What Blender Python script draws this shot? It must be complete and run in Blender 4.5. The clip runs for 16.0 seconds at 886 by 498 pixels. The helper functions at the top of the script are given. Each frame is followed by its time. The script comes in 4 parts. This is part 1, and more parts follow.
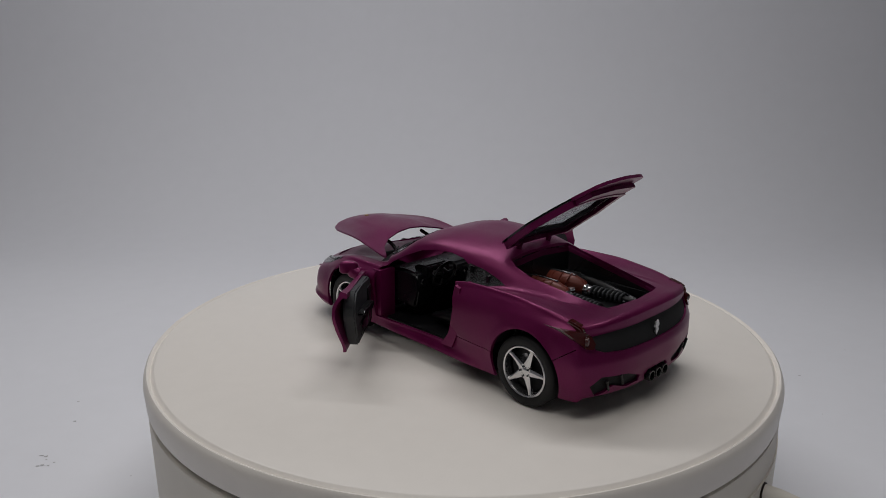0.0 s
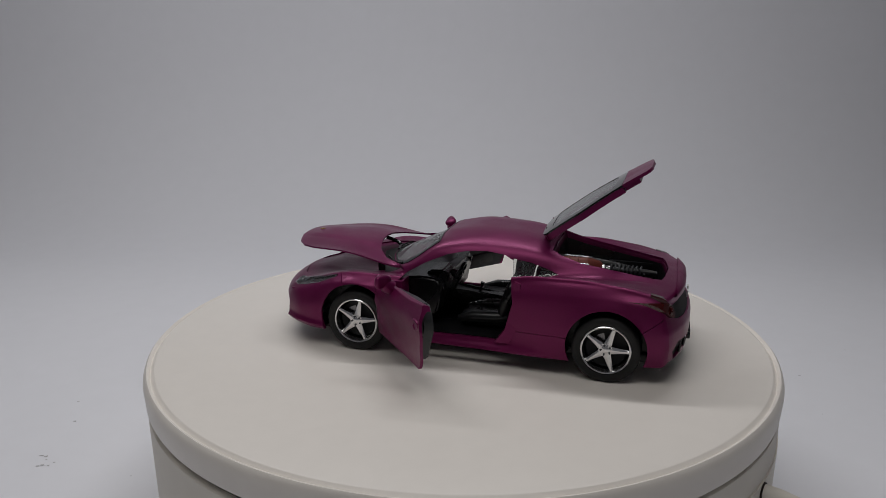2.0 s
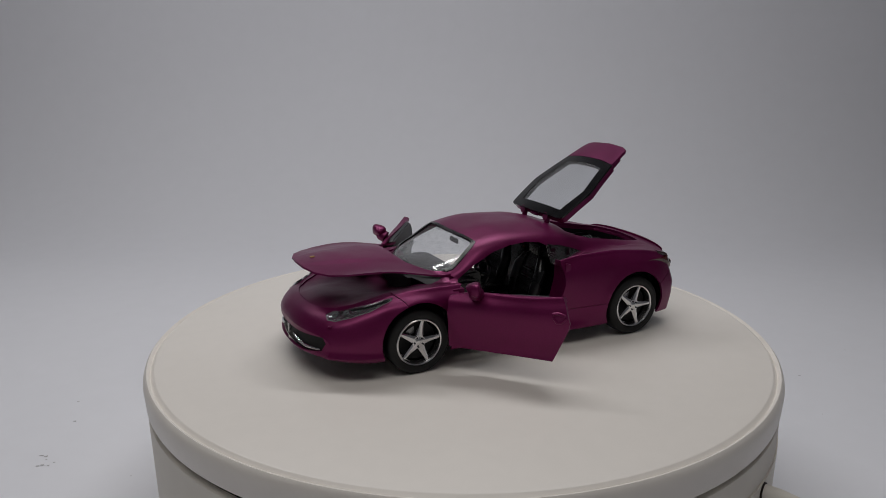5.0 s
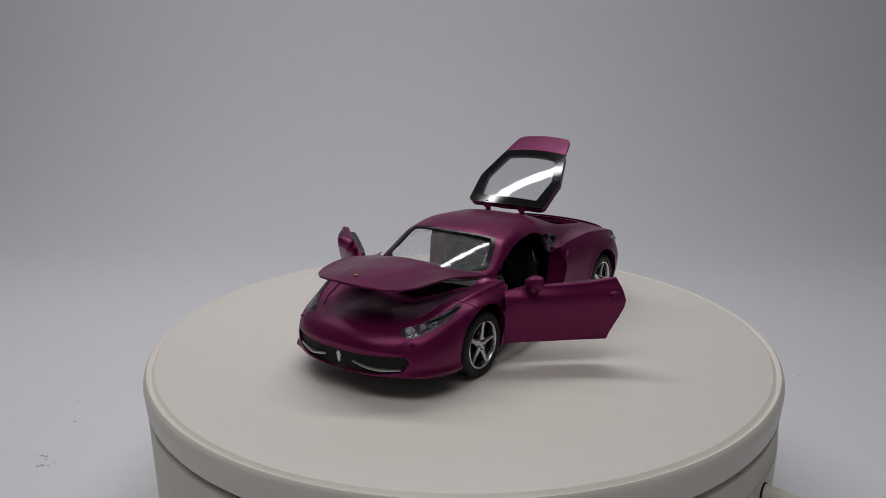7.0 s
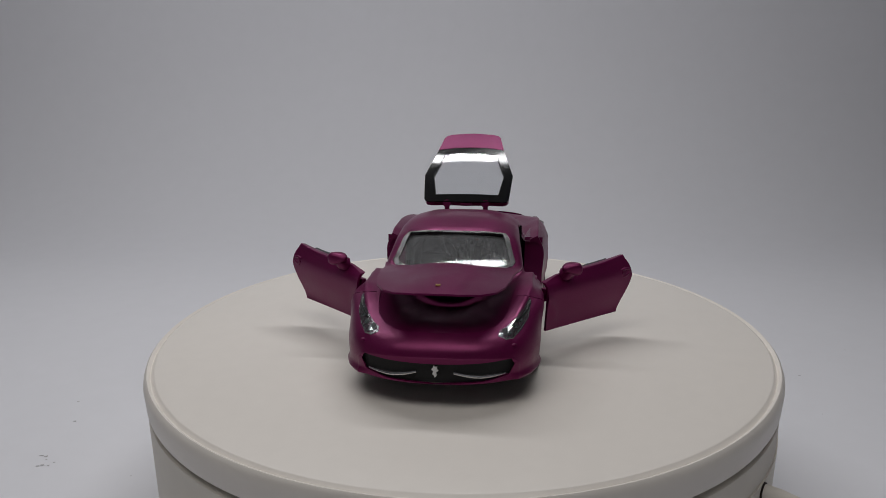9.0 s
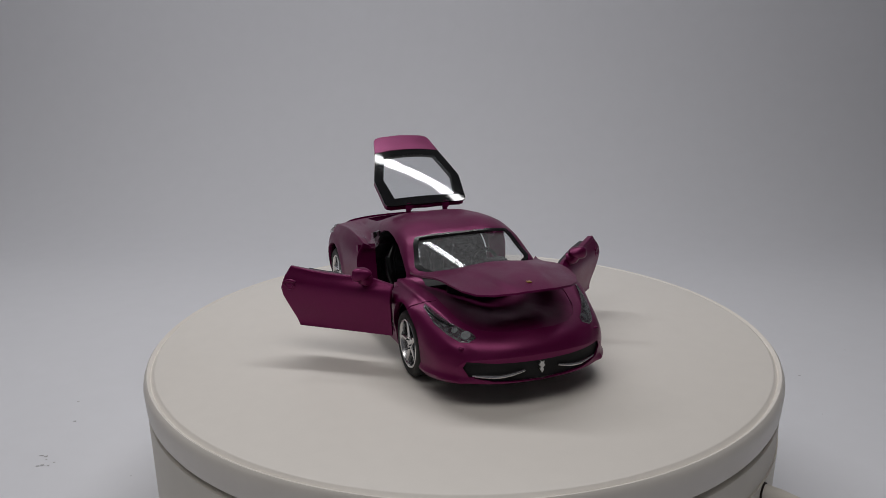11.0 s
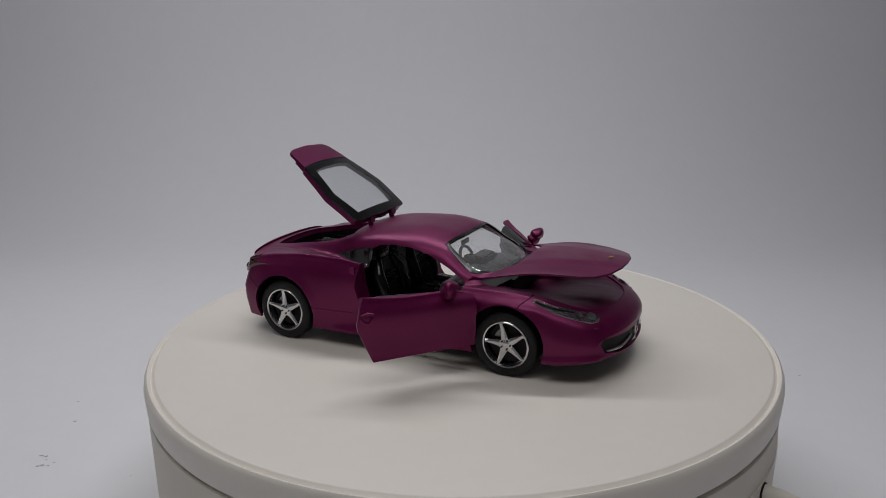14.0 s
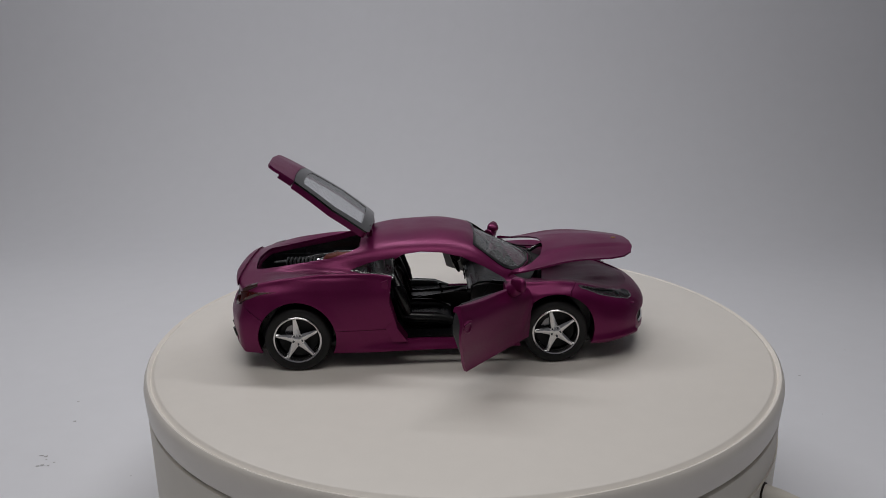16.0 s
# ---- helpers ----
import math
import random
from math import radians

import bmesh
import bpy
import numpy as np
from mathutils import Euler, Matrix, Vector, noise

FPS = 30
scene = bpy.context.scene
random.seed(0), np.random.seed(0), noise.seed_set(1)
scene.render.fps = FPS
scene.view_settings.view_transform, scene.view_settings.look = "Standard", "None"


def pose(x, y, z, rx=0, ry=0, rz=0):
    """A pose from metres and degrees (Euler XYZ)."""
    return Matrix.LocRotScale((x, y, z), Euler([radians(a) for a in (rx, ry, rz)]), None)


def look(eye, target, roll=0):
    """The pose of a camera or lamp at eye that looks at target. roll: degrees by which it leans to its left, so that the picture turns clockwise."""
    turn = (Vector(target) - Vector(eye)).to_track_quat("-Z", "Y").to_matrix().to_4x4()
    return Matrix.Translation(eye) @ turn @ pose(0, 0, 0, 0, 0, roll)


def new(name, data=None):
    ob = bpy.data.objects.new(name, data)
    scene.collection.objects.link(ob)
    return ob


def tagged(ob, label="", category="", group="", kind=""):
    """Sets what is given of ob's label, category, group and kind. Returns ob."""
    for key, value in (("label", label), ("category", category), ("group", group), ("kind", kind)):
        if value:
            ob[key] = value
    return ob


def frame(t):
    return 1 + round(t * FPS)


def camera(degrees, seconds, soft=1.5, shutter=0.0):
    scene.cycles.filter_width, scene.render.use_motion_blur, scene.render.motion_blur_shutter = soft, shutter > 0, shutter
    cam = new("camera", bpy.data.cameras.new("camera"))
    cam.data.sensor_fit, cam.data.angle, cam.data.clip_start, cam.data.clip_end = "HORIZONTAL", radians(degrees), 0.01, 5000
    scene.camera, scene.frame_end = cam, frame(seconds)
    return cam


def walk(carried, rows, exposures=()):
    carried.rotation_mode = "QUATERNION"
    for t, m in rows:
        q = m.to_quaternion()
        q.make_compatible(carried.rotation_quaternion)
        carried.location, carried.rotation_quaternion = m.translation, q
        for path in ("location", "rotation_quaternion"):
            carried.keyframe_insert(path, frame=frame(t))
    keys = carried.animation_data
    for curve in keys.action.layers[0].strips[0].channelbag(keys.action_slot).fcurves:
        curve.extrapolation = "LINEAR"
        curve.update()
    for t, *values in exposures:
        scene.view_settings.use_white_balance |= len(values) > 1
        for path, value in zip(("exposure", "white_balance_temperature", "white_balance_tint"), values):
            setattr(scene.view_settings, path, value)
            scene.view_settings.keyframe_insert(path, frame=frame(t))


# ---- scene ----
# the lens and the still camera
cam = camera(60.5, 16.0, 0.65)
EYE = (0.0, -0.34554, 0.13427)
AIM = Vector((math.sin(radians(-1.4073)) * math.cos(radians(-15.12)), math.cos(radians(-1.4073)) * math.cos(radians(-15.12)), math.sin(radians(-15.12))))
VIEW = look(EYE, Vector(EYE) + AIM, -0.29)
walk(cam, [(0.0, VIEW), (16.0, VIEW)])

from mathutils.bvhtree import BVHTree

# ---- light ----
world = bpy.data.worlds.new("world")
scene.world = world
world.use_nodes = True
world.node_tree.nodes["Background"].inputs[0].default_value = (0.75, 0.78, 0.85, 1)
world.node_tree.nodes["Background"].inputs[1].default_value = 0.05
scene.view_settings.exposure = 0.0


def area_lamp(name, m, sx, sy, watts, colour):
    data = bpy.data.lights.new(name, "AREA")
    data.shape, data.size, data.size_y, data.energy, data.color = "RECTANGLE", sx, sy, watts, colour
    ob = new(name, data)
    ob.matrix_world = m
    return ob


area_lamp("led_strip_lamp", look((-0.10, 0.25, 0.64), (-0.12, 0.11, 0.0)), 0.84, 0.032, 2.3, (0.985, 0.985, 1.0))
area_lamp("led_strip_lamp", look((-0.08, -0.28, 0.62), (-0.08, -0.08, 0.0)), 0.66, 0.240, 1.15, (1.0, 0.975, 0.95))

# ---- materials ----


def material(name, colour, rough=0.5, metal=0.0, vary=0.12, scale=600.0, bump=0.0, bump_scale=2000.0, coat=0.0, transmission=0.0, ior=1.45, alpha=1.0, rough_vary=0.08):
    """Principled surface with variation of colour and gloss at two scales and a fine relief."""
    mat = bpy.data.materials.new(name)
    mat.use_nodes = True
    nt = mat.node_tree
    bsdf = nt.nodes["Principled BSDF"]
    bsdf.inputs["Metallic"].default_value = metal
    bsdf.inputs["Coat Weight"].default_value = coat
    bsdf.inputs["Transmission Weight"].default_value = transmission
    bsdf.inputs["IOR"].default_value = ior
    bsdf.inputs["Alpha"].default_value = alpha
    coord = nt.nodes.new("ShaderNodeTexCoord")
    fine = nt.nodes.new("ShaderNodeTexNoise")
    fine.inputs["Scale"].default_value = scale
    fine.inputs["Detail"].default_value = 4
    broad = nt.nodes.new("ShaderNodeTexNoise")
    broad.inputs["Scale"].default_value = scale * 0.04
    broad.inputs["Detail"].default_value = 3
    for n in (fine, broad):
        nt.links.new(coord.outputs["Object"], n.inputs["Vector"])
    mixv = nt.nodes.new("ShaderNodeMath")
    mixv.operation = "ADD"
    nt.links.new(fine.outputs["Fac"], mixv.inputs[0])
    nt.links.new(broad.outputs["Fac"], mixv.inputs[1])
    ramp = nt.nodes.new("ShaderNodeMapRange")
    ramp.inputs["From Min"].default_value, ramp.inputs["From Max"].default_value = 0.6, 1.4
    ramp.inputs["To Min"].default_value, ramp.inputs["To Max"].default_value = 1 - vary, 1 + vary
    nt.links.new(mixv.outputs[0], ramp.inputs["Value"])
    tint = nt.nodes.new("ShaderNodeVectorMath")
    tint.operation = "SCALE"
    tint.inputs[0].default_value = colour
    nt.links.new(ramp.outputs[0], tint.inputs["Scale"])
    nt.links.new(tint.outputs[0], bsdf.inputs["Base Color"])
    gloss = nt.nodes.new("ShaderNodeMapRange")
    gloss.inputs["From Min"].default_value, gloss.inputs["From Max"].default_value = 0.3, 0.7
    gloss.inputs["To Min"].default_value, gloss.inputs["To Max"].default_value = max(0.0, rough - rough_vary), min(1.0, rough + rough_vary)
    nt.links.new(broad.outputs["Fac"], gloss.inputs["Value"])
    nt.links.new(gloss.outputs[0], bsdf.inputs["Roughness"])
    if bump:
        grain = nt.nodes.new("ShaderNodeTexNoise")
        grain.inputs["Scale"].default_value = bump_scale
        grain.inputs["Detail"].default_value = 3
        nt.links.new(coord.outputs["Object"], grain.inputs["Vector"])
        b = nt.nodes.new("ShaderNodeBump")
        b.inputs["Strength"].default_value = bump
        b.inputs["Distance"].default_value = 0.0002
        nt.links.new(grain.outputs["Fac"], b.inputs["Height"])
        nt.links.new(b.outputs[0], bsdf.inputs["Normal"])
    return mat


def thin_glass(name, film=0.06, rough=0.04, scratch=900.0):
    """Clear acrylic: see-through, glossy towards grazing angles, with a faint scuffed film; a strong film also paints
    in reflected haze.
    """
    mat = bpy.data.materials.new(name)
    mat.use_nodes = True
    nt = mat.node_tree
    nt.nodes.remove(nt.nodes["Principled BSDF"])
    clear, gloss, haze = (nt.nodes.new(k) for k in ("ShaderNodeBsdfTransparent", "ShaderNodeBsdfGlossy", "ShaderNodeBsdfDiffuse"))
    clear.inputs["Color"].default_value = (0.93, 0.94, 0.95, 1)
    gloss.inputs["Roughness"].default_value = rough
    haze.inputs["Color"].default_value = (0.75, 0.76, 0.78, 1)
    coord = nt.nodes.new("ShaderNodeTexCoord")
    noise = nt.nodes.new("ShaderNodeTexNoise")
    noise.inputs["Scale"].default_value, noise.inputs["Detail"].default_value, noise.inputs["Distortion"].default_value = scratch, 3, 0.6
    nt.links.new(coord.outputs["Object"], noise.inputs["Vector"])
    amount = nt.nodes.new("ShaderNodeMapRange")
    amount.inputs["From Min"].default_value, amount.inputs["From Max"].default_value = 0.35, 0.75
    amount.inputs["To Min"].default_value, amount.inputs["To Max"].default_value = film * 0.8, film * 1.3
    nt.links.new(noise.outputs["Fac"], amount.inputs["Value"])
    edge = nt.nodes.new("ShaderNodeLayerWeight")
    edge.inputs["Blend"].default_value = 0.5
    power = nt.nodes.new("ShaderNodeMath")
    power.operation = "POWER"
    power.inputs[1].default_value = 4.0
    nt.links.new(edge.outputs["Facing"], power.inputs[0])
    share = nt.nodes.new("ShaderNodeMapRange")
    share.inputs["To Min"].default_value, share.inputs["To Max"].default_value = 0.04, 0.85
    nt.links.new(power.outputs[0], share.inputs["Value"])
    first, second = nt.nodes.new("ShaderNodeMixShader"), nt.nodes.new("ShaderNodeMixShader")
    nt.links.new(amount.outputs[0], first.inputs[0])
    nt.links.new(clear.outputs[0], first.inputs[1])
    nt.links.new(haze.outputs[0], first.inputs[2])
    nt.links.new(share.outputs[0], second.inputs[0])
    nt.links.new(first.outputs[0], second.inputs[1])
    nt.links.new(gloss.outputs[0], second.inputs[2])
    nt.links.new(second.outputs[0], nt.nodes["Material Output"].inputs["Surface"])
    return mat


PURPLE = material("satin_purple_metallic_paint", (0.152, 0.0034, 0.067), 0.36, 0.48, 0.14, 1500, 0.20, 3500, 0.10)
PURPLE.node_tree.nodes["Principled BSDF"].inputs["Coat Roughness"].default_value = 0.42
PAPER = material("white_backdrop_paper", (0.79, 0.79, 0.825), 0.75, 0, 0.015, 60, 0.05, 1500)
PLATTER = material("ivory_plastic", (0.80, 0.755, 0.70), 0.36, 0, 0.02, 120, 0.03, 3000)
BASE = material("ivory_base_plastic", (0.74, 0.70, 0.63), 0.50, 0, 0.03, 120, 0.05, 3000)
# shade of the platter gap as a colour; also the dark socket rim
GAP = material("dark_brown_gap_shade_and_socket", (0.02, 0.012, 0.008), 0.7)
RUBBER = material("black_tyre_rubber", (0.006, 0.006, 0.0065), 0.58, 0, 0.2, 900, 0.25, 4000)
CHROME = material("chrome_plating", (0.72, 0.72, 0.73), 0.22, 1.0, 0.05, 500)
SILVER = material("silver_emblem_paint", (0.65, 0.65, 0.66), 0.35, 0.7)
BLACK = material("black_moulded_plastic", (0.005, 0.005, 0.006), 0.27, 0, 0.25, 700, 0.2, 3000)
MATTE = material("matte_black_mesh", (0.010, 0.010, 0.011), 0.70, 0, 0.3, 900, 0.5, 2500)
DARKGREY = material("dark_grey_door_card_plastic", (0.028, 0.030, 0.034), 0.50, 0, 0.15, 700, 0.2, 3000)
GLOSSBLACK = material("gloss_black_glass_border", (0.008, 0.008, 0.009), 0.07, 0, 0.2, 500, rough_vary=0.04)
GLASS = thin_glass("clear_acrylic_glazing", 0.03)
# scuffs, plus the pale reflection of the backdrop put in as diffuse white
SCUFFED_HAZE = thin_glass("scuffed_windscreen_with_painted_haze", 0.11)
LENS = thin_glass("clear_headlamp_lens", 0.03, 0.06, 500.0)
LAMPCHROME = material("dark_lamp_chrome", (0.20, 0.20, 0.21), 0.25, 1.0, 0.3, 700)
REDLENS = material("smoked_red_tail_lens", (0.050, 0.006, 0.006), 0.12, 0, 0.2, 500, 0, 1, 0.5)
ENGINE_RED = material("red_brown_engine_cover", (0.15, 0.026, 0.014), 0.42, 0.1, 0.2, 800, 0.2, 3000)
# for the added out-of-view panels; grey so that little light bounces back
PANEL_GREY = material("unseen_panel_grey", (0.30, 0.30, 0.31), 0.8, 0, 0.05, 40, 0.2, 800)
DUST = material("grey_dust", (0.45, 0.44, 0.44), 0.9)
GOLD = material("gold_emblem", (0.55, 0.38, 0.12), 0.35, 0.8)

# ---- mesh helpers ----
S = 1 / 24  # the car is drawn at full size and made at 1:24


def mesh_from(bm, name, smooth=35, scale=1.0):
    bmesh.ops.recalc_face_normals(bm, faces=bm.faces)
    if scale != 1.0:
        bmesh.ops.scale(bm, vec=(scale,) * 3, verts=bm.verts)
    me = bpy.data.meshes.new(name)
    bm.to_mesh(me)
    bm.free()
    if smooth:
        me.shade_smooth()
        me.set_sharp_from_angle(angle=radians(smooth))
    return me


def part(name, bm, mat, parent=None, label="", smooth=35, scale=S):
    me = mesh_from(bm, name, smooth, scale) if isinstance(bm, bmesh.types.BMesh) else bm
    me.materials.clear()
    me.materials.append(mat)
    ob = new(name, me)
    ob.parent = parent
    if label:
        ob["label"] = label
    return ob


def lathe(profile, seg=64, axis="z"):
    """A turned solid from (radius, height) pairs."""
    bm = bmesh.new()
    rings = []
    for r, h in profile:
        ring = []
        for i in range(seg):
            a = 2 * math.pi * i / seg
            p = (r * math.cos(a), r * math.sin(a), h) if axis == "z" else (r * math.cos(a), h, r * math.sin(a))
            ring.append(bm.verts.new(p))
        rings.append(ring)
    for a, b in zip(rings, rings[1:]):
        for i in range(seg):
            j = (i + 1) % seg
            bm.faces.new((a[i], a[j], b[j], b[i]))
    if profile[0][0] > 1e-5 and profile[0] != profile[-1]:
        bm.faces.new(rings[0])
    if profile[-1][0] > 1e-5 and profile[0] != profile[-1]:
        bm.faces.new(rings[-1])
    bmesh.ops.remove_doubles(bm, verts=bm.verts, dist=1e-6)
    return bm


def box(x0, x1, y0, y1, z0, z1, bevel=0.0, seg=2):
    bm = bmesh.new()
    bmesh.ops.create_cube(bm, size=1.0, matrix=Matrix.Translation(((x0 + x1) / 2, (y0 + y1) / 2, (z0 + z1) / 2)) @ Matrix.Diagonal((x1 - x0, y1 - y0, z1 - z0, 1)))
    if bevel:
        bmesh.ops.bevel(bm, geom=bm.edges[:], offset=bevel, segments=seg, profile=0.6, affect="EDGES")
    return bm


def prism(outline, lo, hi, axis):
    """An outline in the plane across an axis, drawn out along it from lo to hi."""
    bm = bmesh.new()

    def p(a, b, c):
        return (c, a, b) if axis == "x" else (a, c, b) if axis == "y" else (a, b, c)

    low = [bm.verts.new(p(a, b, lo)) for a, b in outline]
    high = [bm.verts.new(p(a, b, hi)) for a, b in outline]
    bm.faces.new(low)
    bm.faces.new(high)
    n = len(outline)
    for i in range(n):
        bm.faces.new((low[i], low[(i + 1) % n], high[(i + 1) % n], high[i]))
    return bm


def tube(points, radius, seg=10, close=False):
    """A rod of round section along a line of points."""
    bm = bmesh.new()
    pts = [Vector(p) for p in points]
    rings = []
    for i, p in enumerate(pts):
        if close:
            d = pts[(i + 1) % len(pts)] - pts[i - 1]
        else:
            d = pts[min(i + 1, len(pts) - 1)] - pts[max(i - 1, 0)]
        q = d.to_track_quat("Z", "Y").to_matrix()
        r = radius[i] if isinstance(radius, (list, tuple)) else radius
        rings.append([bm.verts.new(p + q @ Vector((r * math.cos(2 * math.pi * k / seg), r * math.sin(2 * math.pi * k / seg), 0))) for k in range(seg)])
    pairs = list(zip(rings, rings[1:])) + ([(rings[-1], rings[0])] if close else [])
    for a, b in pairs:
        for k in range(seg):
            bm.faces.new((a[k], a[(k + 1) % seg], b[(k + 1) % seg], b[k]))
    if not close:
        bm.faces.new(rings[0])
        bm.faces.new(rings[-1])
    return bm


def join(*bms):
    out = bms[0]
    for b in bms[1:]:
        me = bpy.data.meshes.new("t")
        b.to_mesh(me)
        b.free()
        out.from_mesh(me)
        bpy.data.meshes.remove(me)
    return out


def moved(bm, m):
    bmesh.ops.transform(bm, matrix=m, verts=bm.verts)
    return bm


def cut(base, cutter, how="DIFFERENCE", own=False):
    """The mesh base less (or met with) the bmesh cutter, as a new mesh."""
    bmesh.ops.recalc_face_normals(cutter, faces=cutter.faces)
    cm = bpy.data.meshes.new("c")
    cutter.to_mesh(cm)
    cutter.free()
    full = sum(p.area for p in base.polygons)
    for attempt in range(4):
        a, b = new("a", base), new("b", cm)
        mod = a.modifiers.new("cut", "BOOLEAN")
        mod.operation, mod.object, mod.solver = how, b, "EXACT"
        mod.use_self = own
        deps = bpy.context.evaluated_depsgraph_get()
        out = bpy.data.meshes.new_from_object(a.evaluated_get(deps))
        bpy.data.objects.remove(a)
        bpy.data.objects.remove(b)
        left = sum(p.area for p in out.polygons)
        if (how == "DIFFERENCE" and left > 0.5 * full) or (how == "INTERSECT" and left > 1e-4):
            break
        # the solver lost the solid: nudge the cutter a hair and cut again
        cm.transform(Matrix.Translation((0.0013, 0.0007, 0.0009)))
    return out


def spline(knots, x):
    """Monotone cubic through (x, value) knots, sorted by x."""
    xs = [k[0] for k in knots]
    ys = [k[1] for k in knots]
    if x <= xs[0]:
        return ys[0]
    if x >= xs[-1]:
        return ys[-1]
    n = len(xs)
    d = [(ys[i + 1] - ys[i]) / (xs[i + 1] - xs[i]) for i in range(n - 1)]
    m = [d[0]] + [0.0 if d[i - 1] * d[i] <= 0 else 2 * d[i - 1] * d[i] / (d[i - 1] + d[i]) for i in range(1, n - 1)] + [d[-1]]
    i = max(k for k in range(n - 1) if xs[k] <= x)
    h = xs[i + 1] - xs[i]
    t = (x - xs[i]) / h
    return ys[i] * (1 + 2 * t) * (1 - t) ** 2 + h * m[i] * t * (1 - t) ** 2 + ys[i + 1] * t * t * (3 - 2 * t) + h * m[i + 1] * t * t * (t - 1)


# ---- the setting ----
FLOOR = -0.085


def backdrop():
    """A seamless white sweep: floor, curve and back wall in one sheet."""
    prof = [(-0.75, FLOOR), (0.44, FLOOR)]
    r = 0.26
    prof += [(0.44 + r * math.sin(a), FLOOR + r - r * math.cos(a)) for a in [radians(5 * k) for k in range(1, 19)]]
    prof += [(0.70, 0.80)]
    back = [(y + 0.004, z) if z > FLOOR + 0.26 else (y, z - 0.004) for y, z in prof]
    bm = bmesh.new()
    xs = [-0.95 + 1.9 * i / 24 for i in range(25)]
    grid = [[bm.verts.new((x, y, z)) for x in xs] for y, z in prof + back[::-1]]
    for a, b in zip(grid, grid[1:] + grid[:1]):
        for i in range(len(xs) - 1):
            bm.faces.new((a[i], a[i + 1], b[i + 1], b[i]))
    ob = part("backdrop", bm, PAPER, None, "", 60, 1.0)
    return tagged(ob, "seamless white paper sweep behind the turntable", "backdrop", kind="structure")


backdrop()


def specks():
    """Crumbs and scuffs lying on the paper."""
    rng = random.Random(5)
    bm = bmesh.new()
    for x, y, n in ((-0.230, 0.023, 5), (-0.225, 0.016, 4), (-0.236, 0.068, 1), (-0.174, 0.007, 1), (-0.240, 0.088, 1), (0.224, 0.078, 1), (0.228, 0.139, 1), (0.279, 0.182, 1)):
        for k in range(n):
            cx, cy, r = x + rng.uniform(-0.004, 0.004), y + rng.uniform(-0.003, 0.003), rng.uniform(0.0004, 0.0011)
            a0 = rng.uniform(0, 3)
            low = [bm.verts.new((cx + r * rng.uniform(0.5, 1.8) * math.cos(a0 + a), cy + r * 0.6 * math.sin(a0 + a), FLOOR + 0.0002)) for a in (0, 1.2, 2.4, 3.7, 5.0)]
            tip = bm.verts.new((cx, cy, FLOOR + 0.0004))
            for i in range(5):
                bm.faces.new((low[i], low[(i + 1) % 5], tip))
            bm.faces.new(low[::-1])
    tagged(part("dust_specks", bm, DUST, None, "", 0, 1.0), "small grey crumbs and scuffs on the white paper", "dust", kind="stuff")


specks()


# unseen panels added round the set to limit bounce on the sweep
def enclosure():
    for nm, bm in (("unseen_panel_left", box(-0.98, -0.955, -0.75, 0.72, FLOOR, 0.8)), ("unseen_panel_right", box(0.955, 0.98, -0.75, 0.72, FLOOR, 0.8)),
                   ("unseen_panel_front", box(-0.98, 0.98, -0.78, -0.755, FLOOR, 0.8)), ("unseen_panel_top", box(-0.98, 0.98, -0.78, 0.74, 0.805, 0.83))):
        tagged(part(nm, bm, PANEL_GREY, None, "", 0, 1.0), "unseen grey panel added to hold back bounced light", "wall", kind="structure")


enclosure()


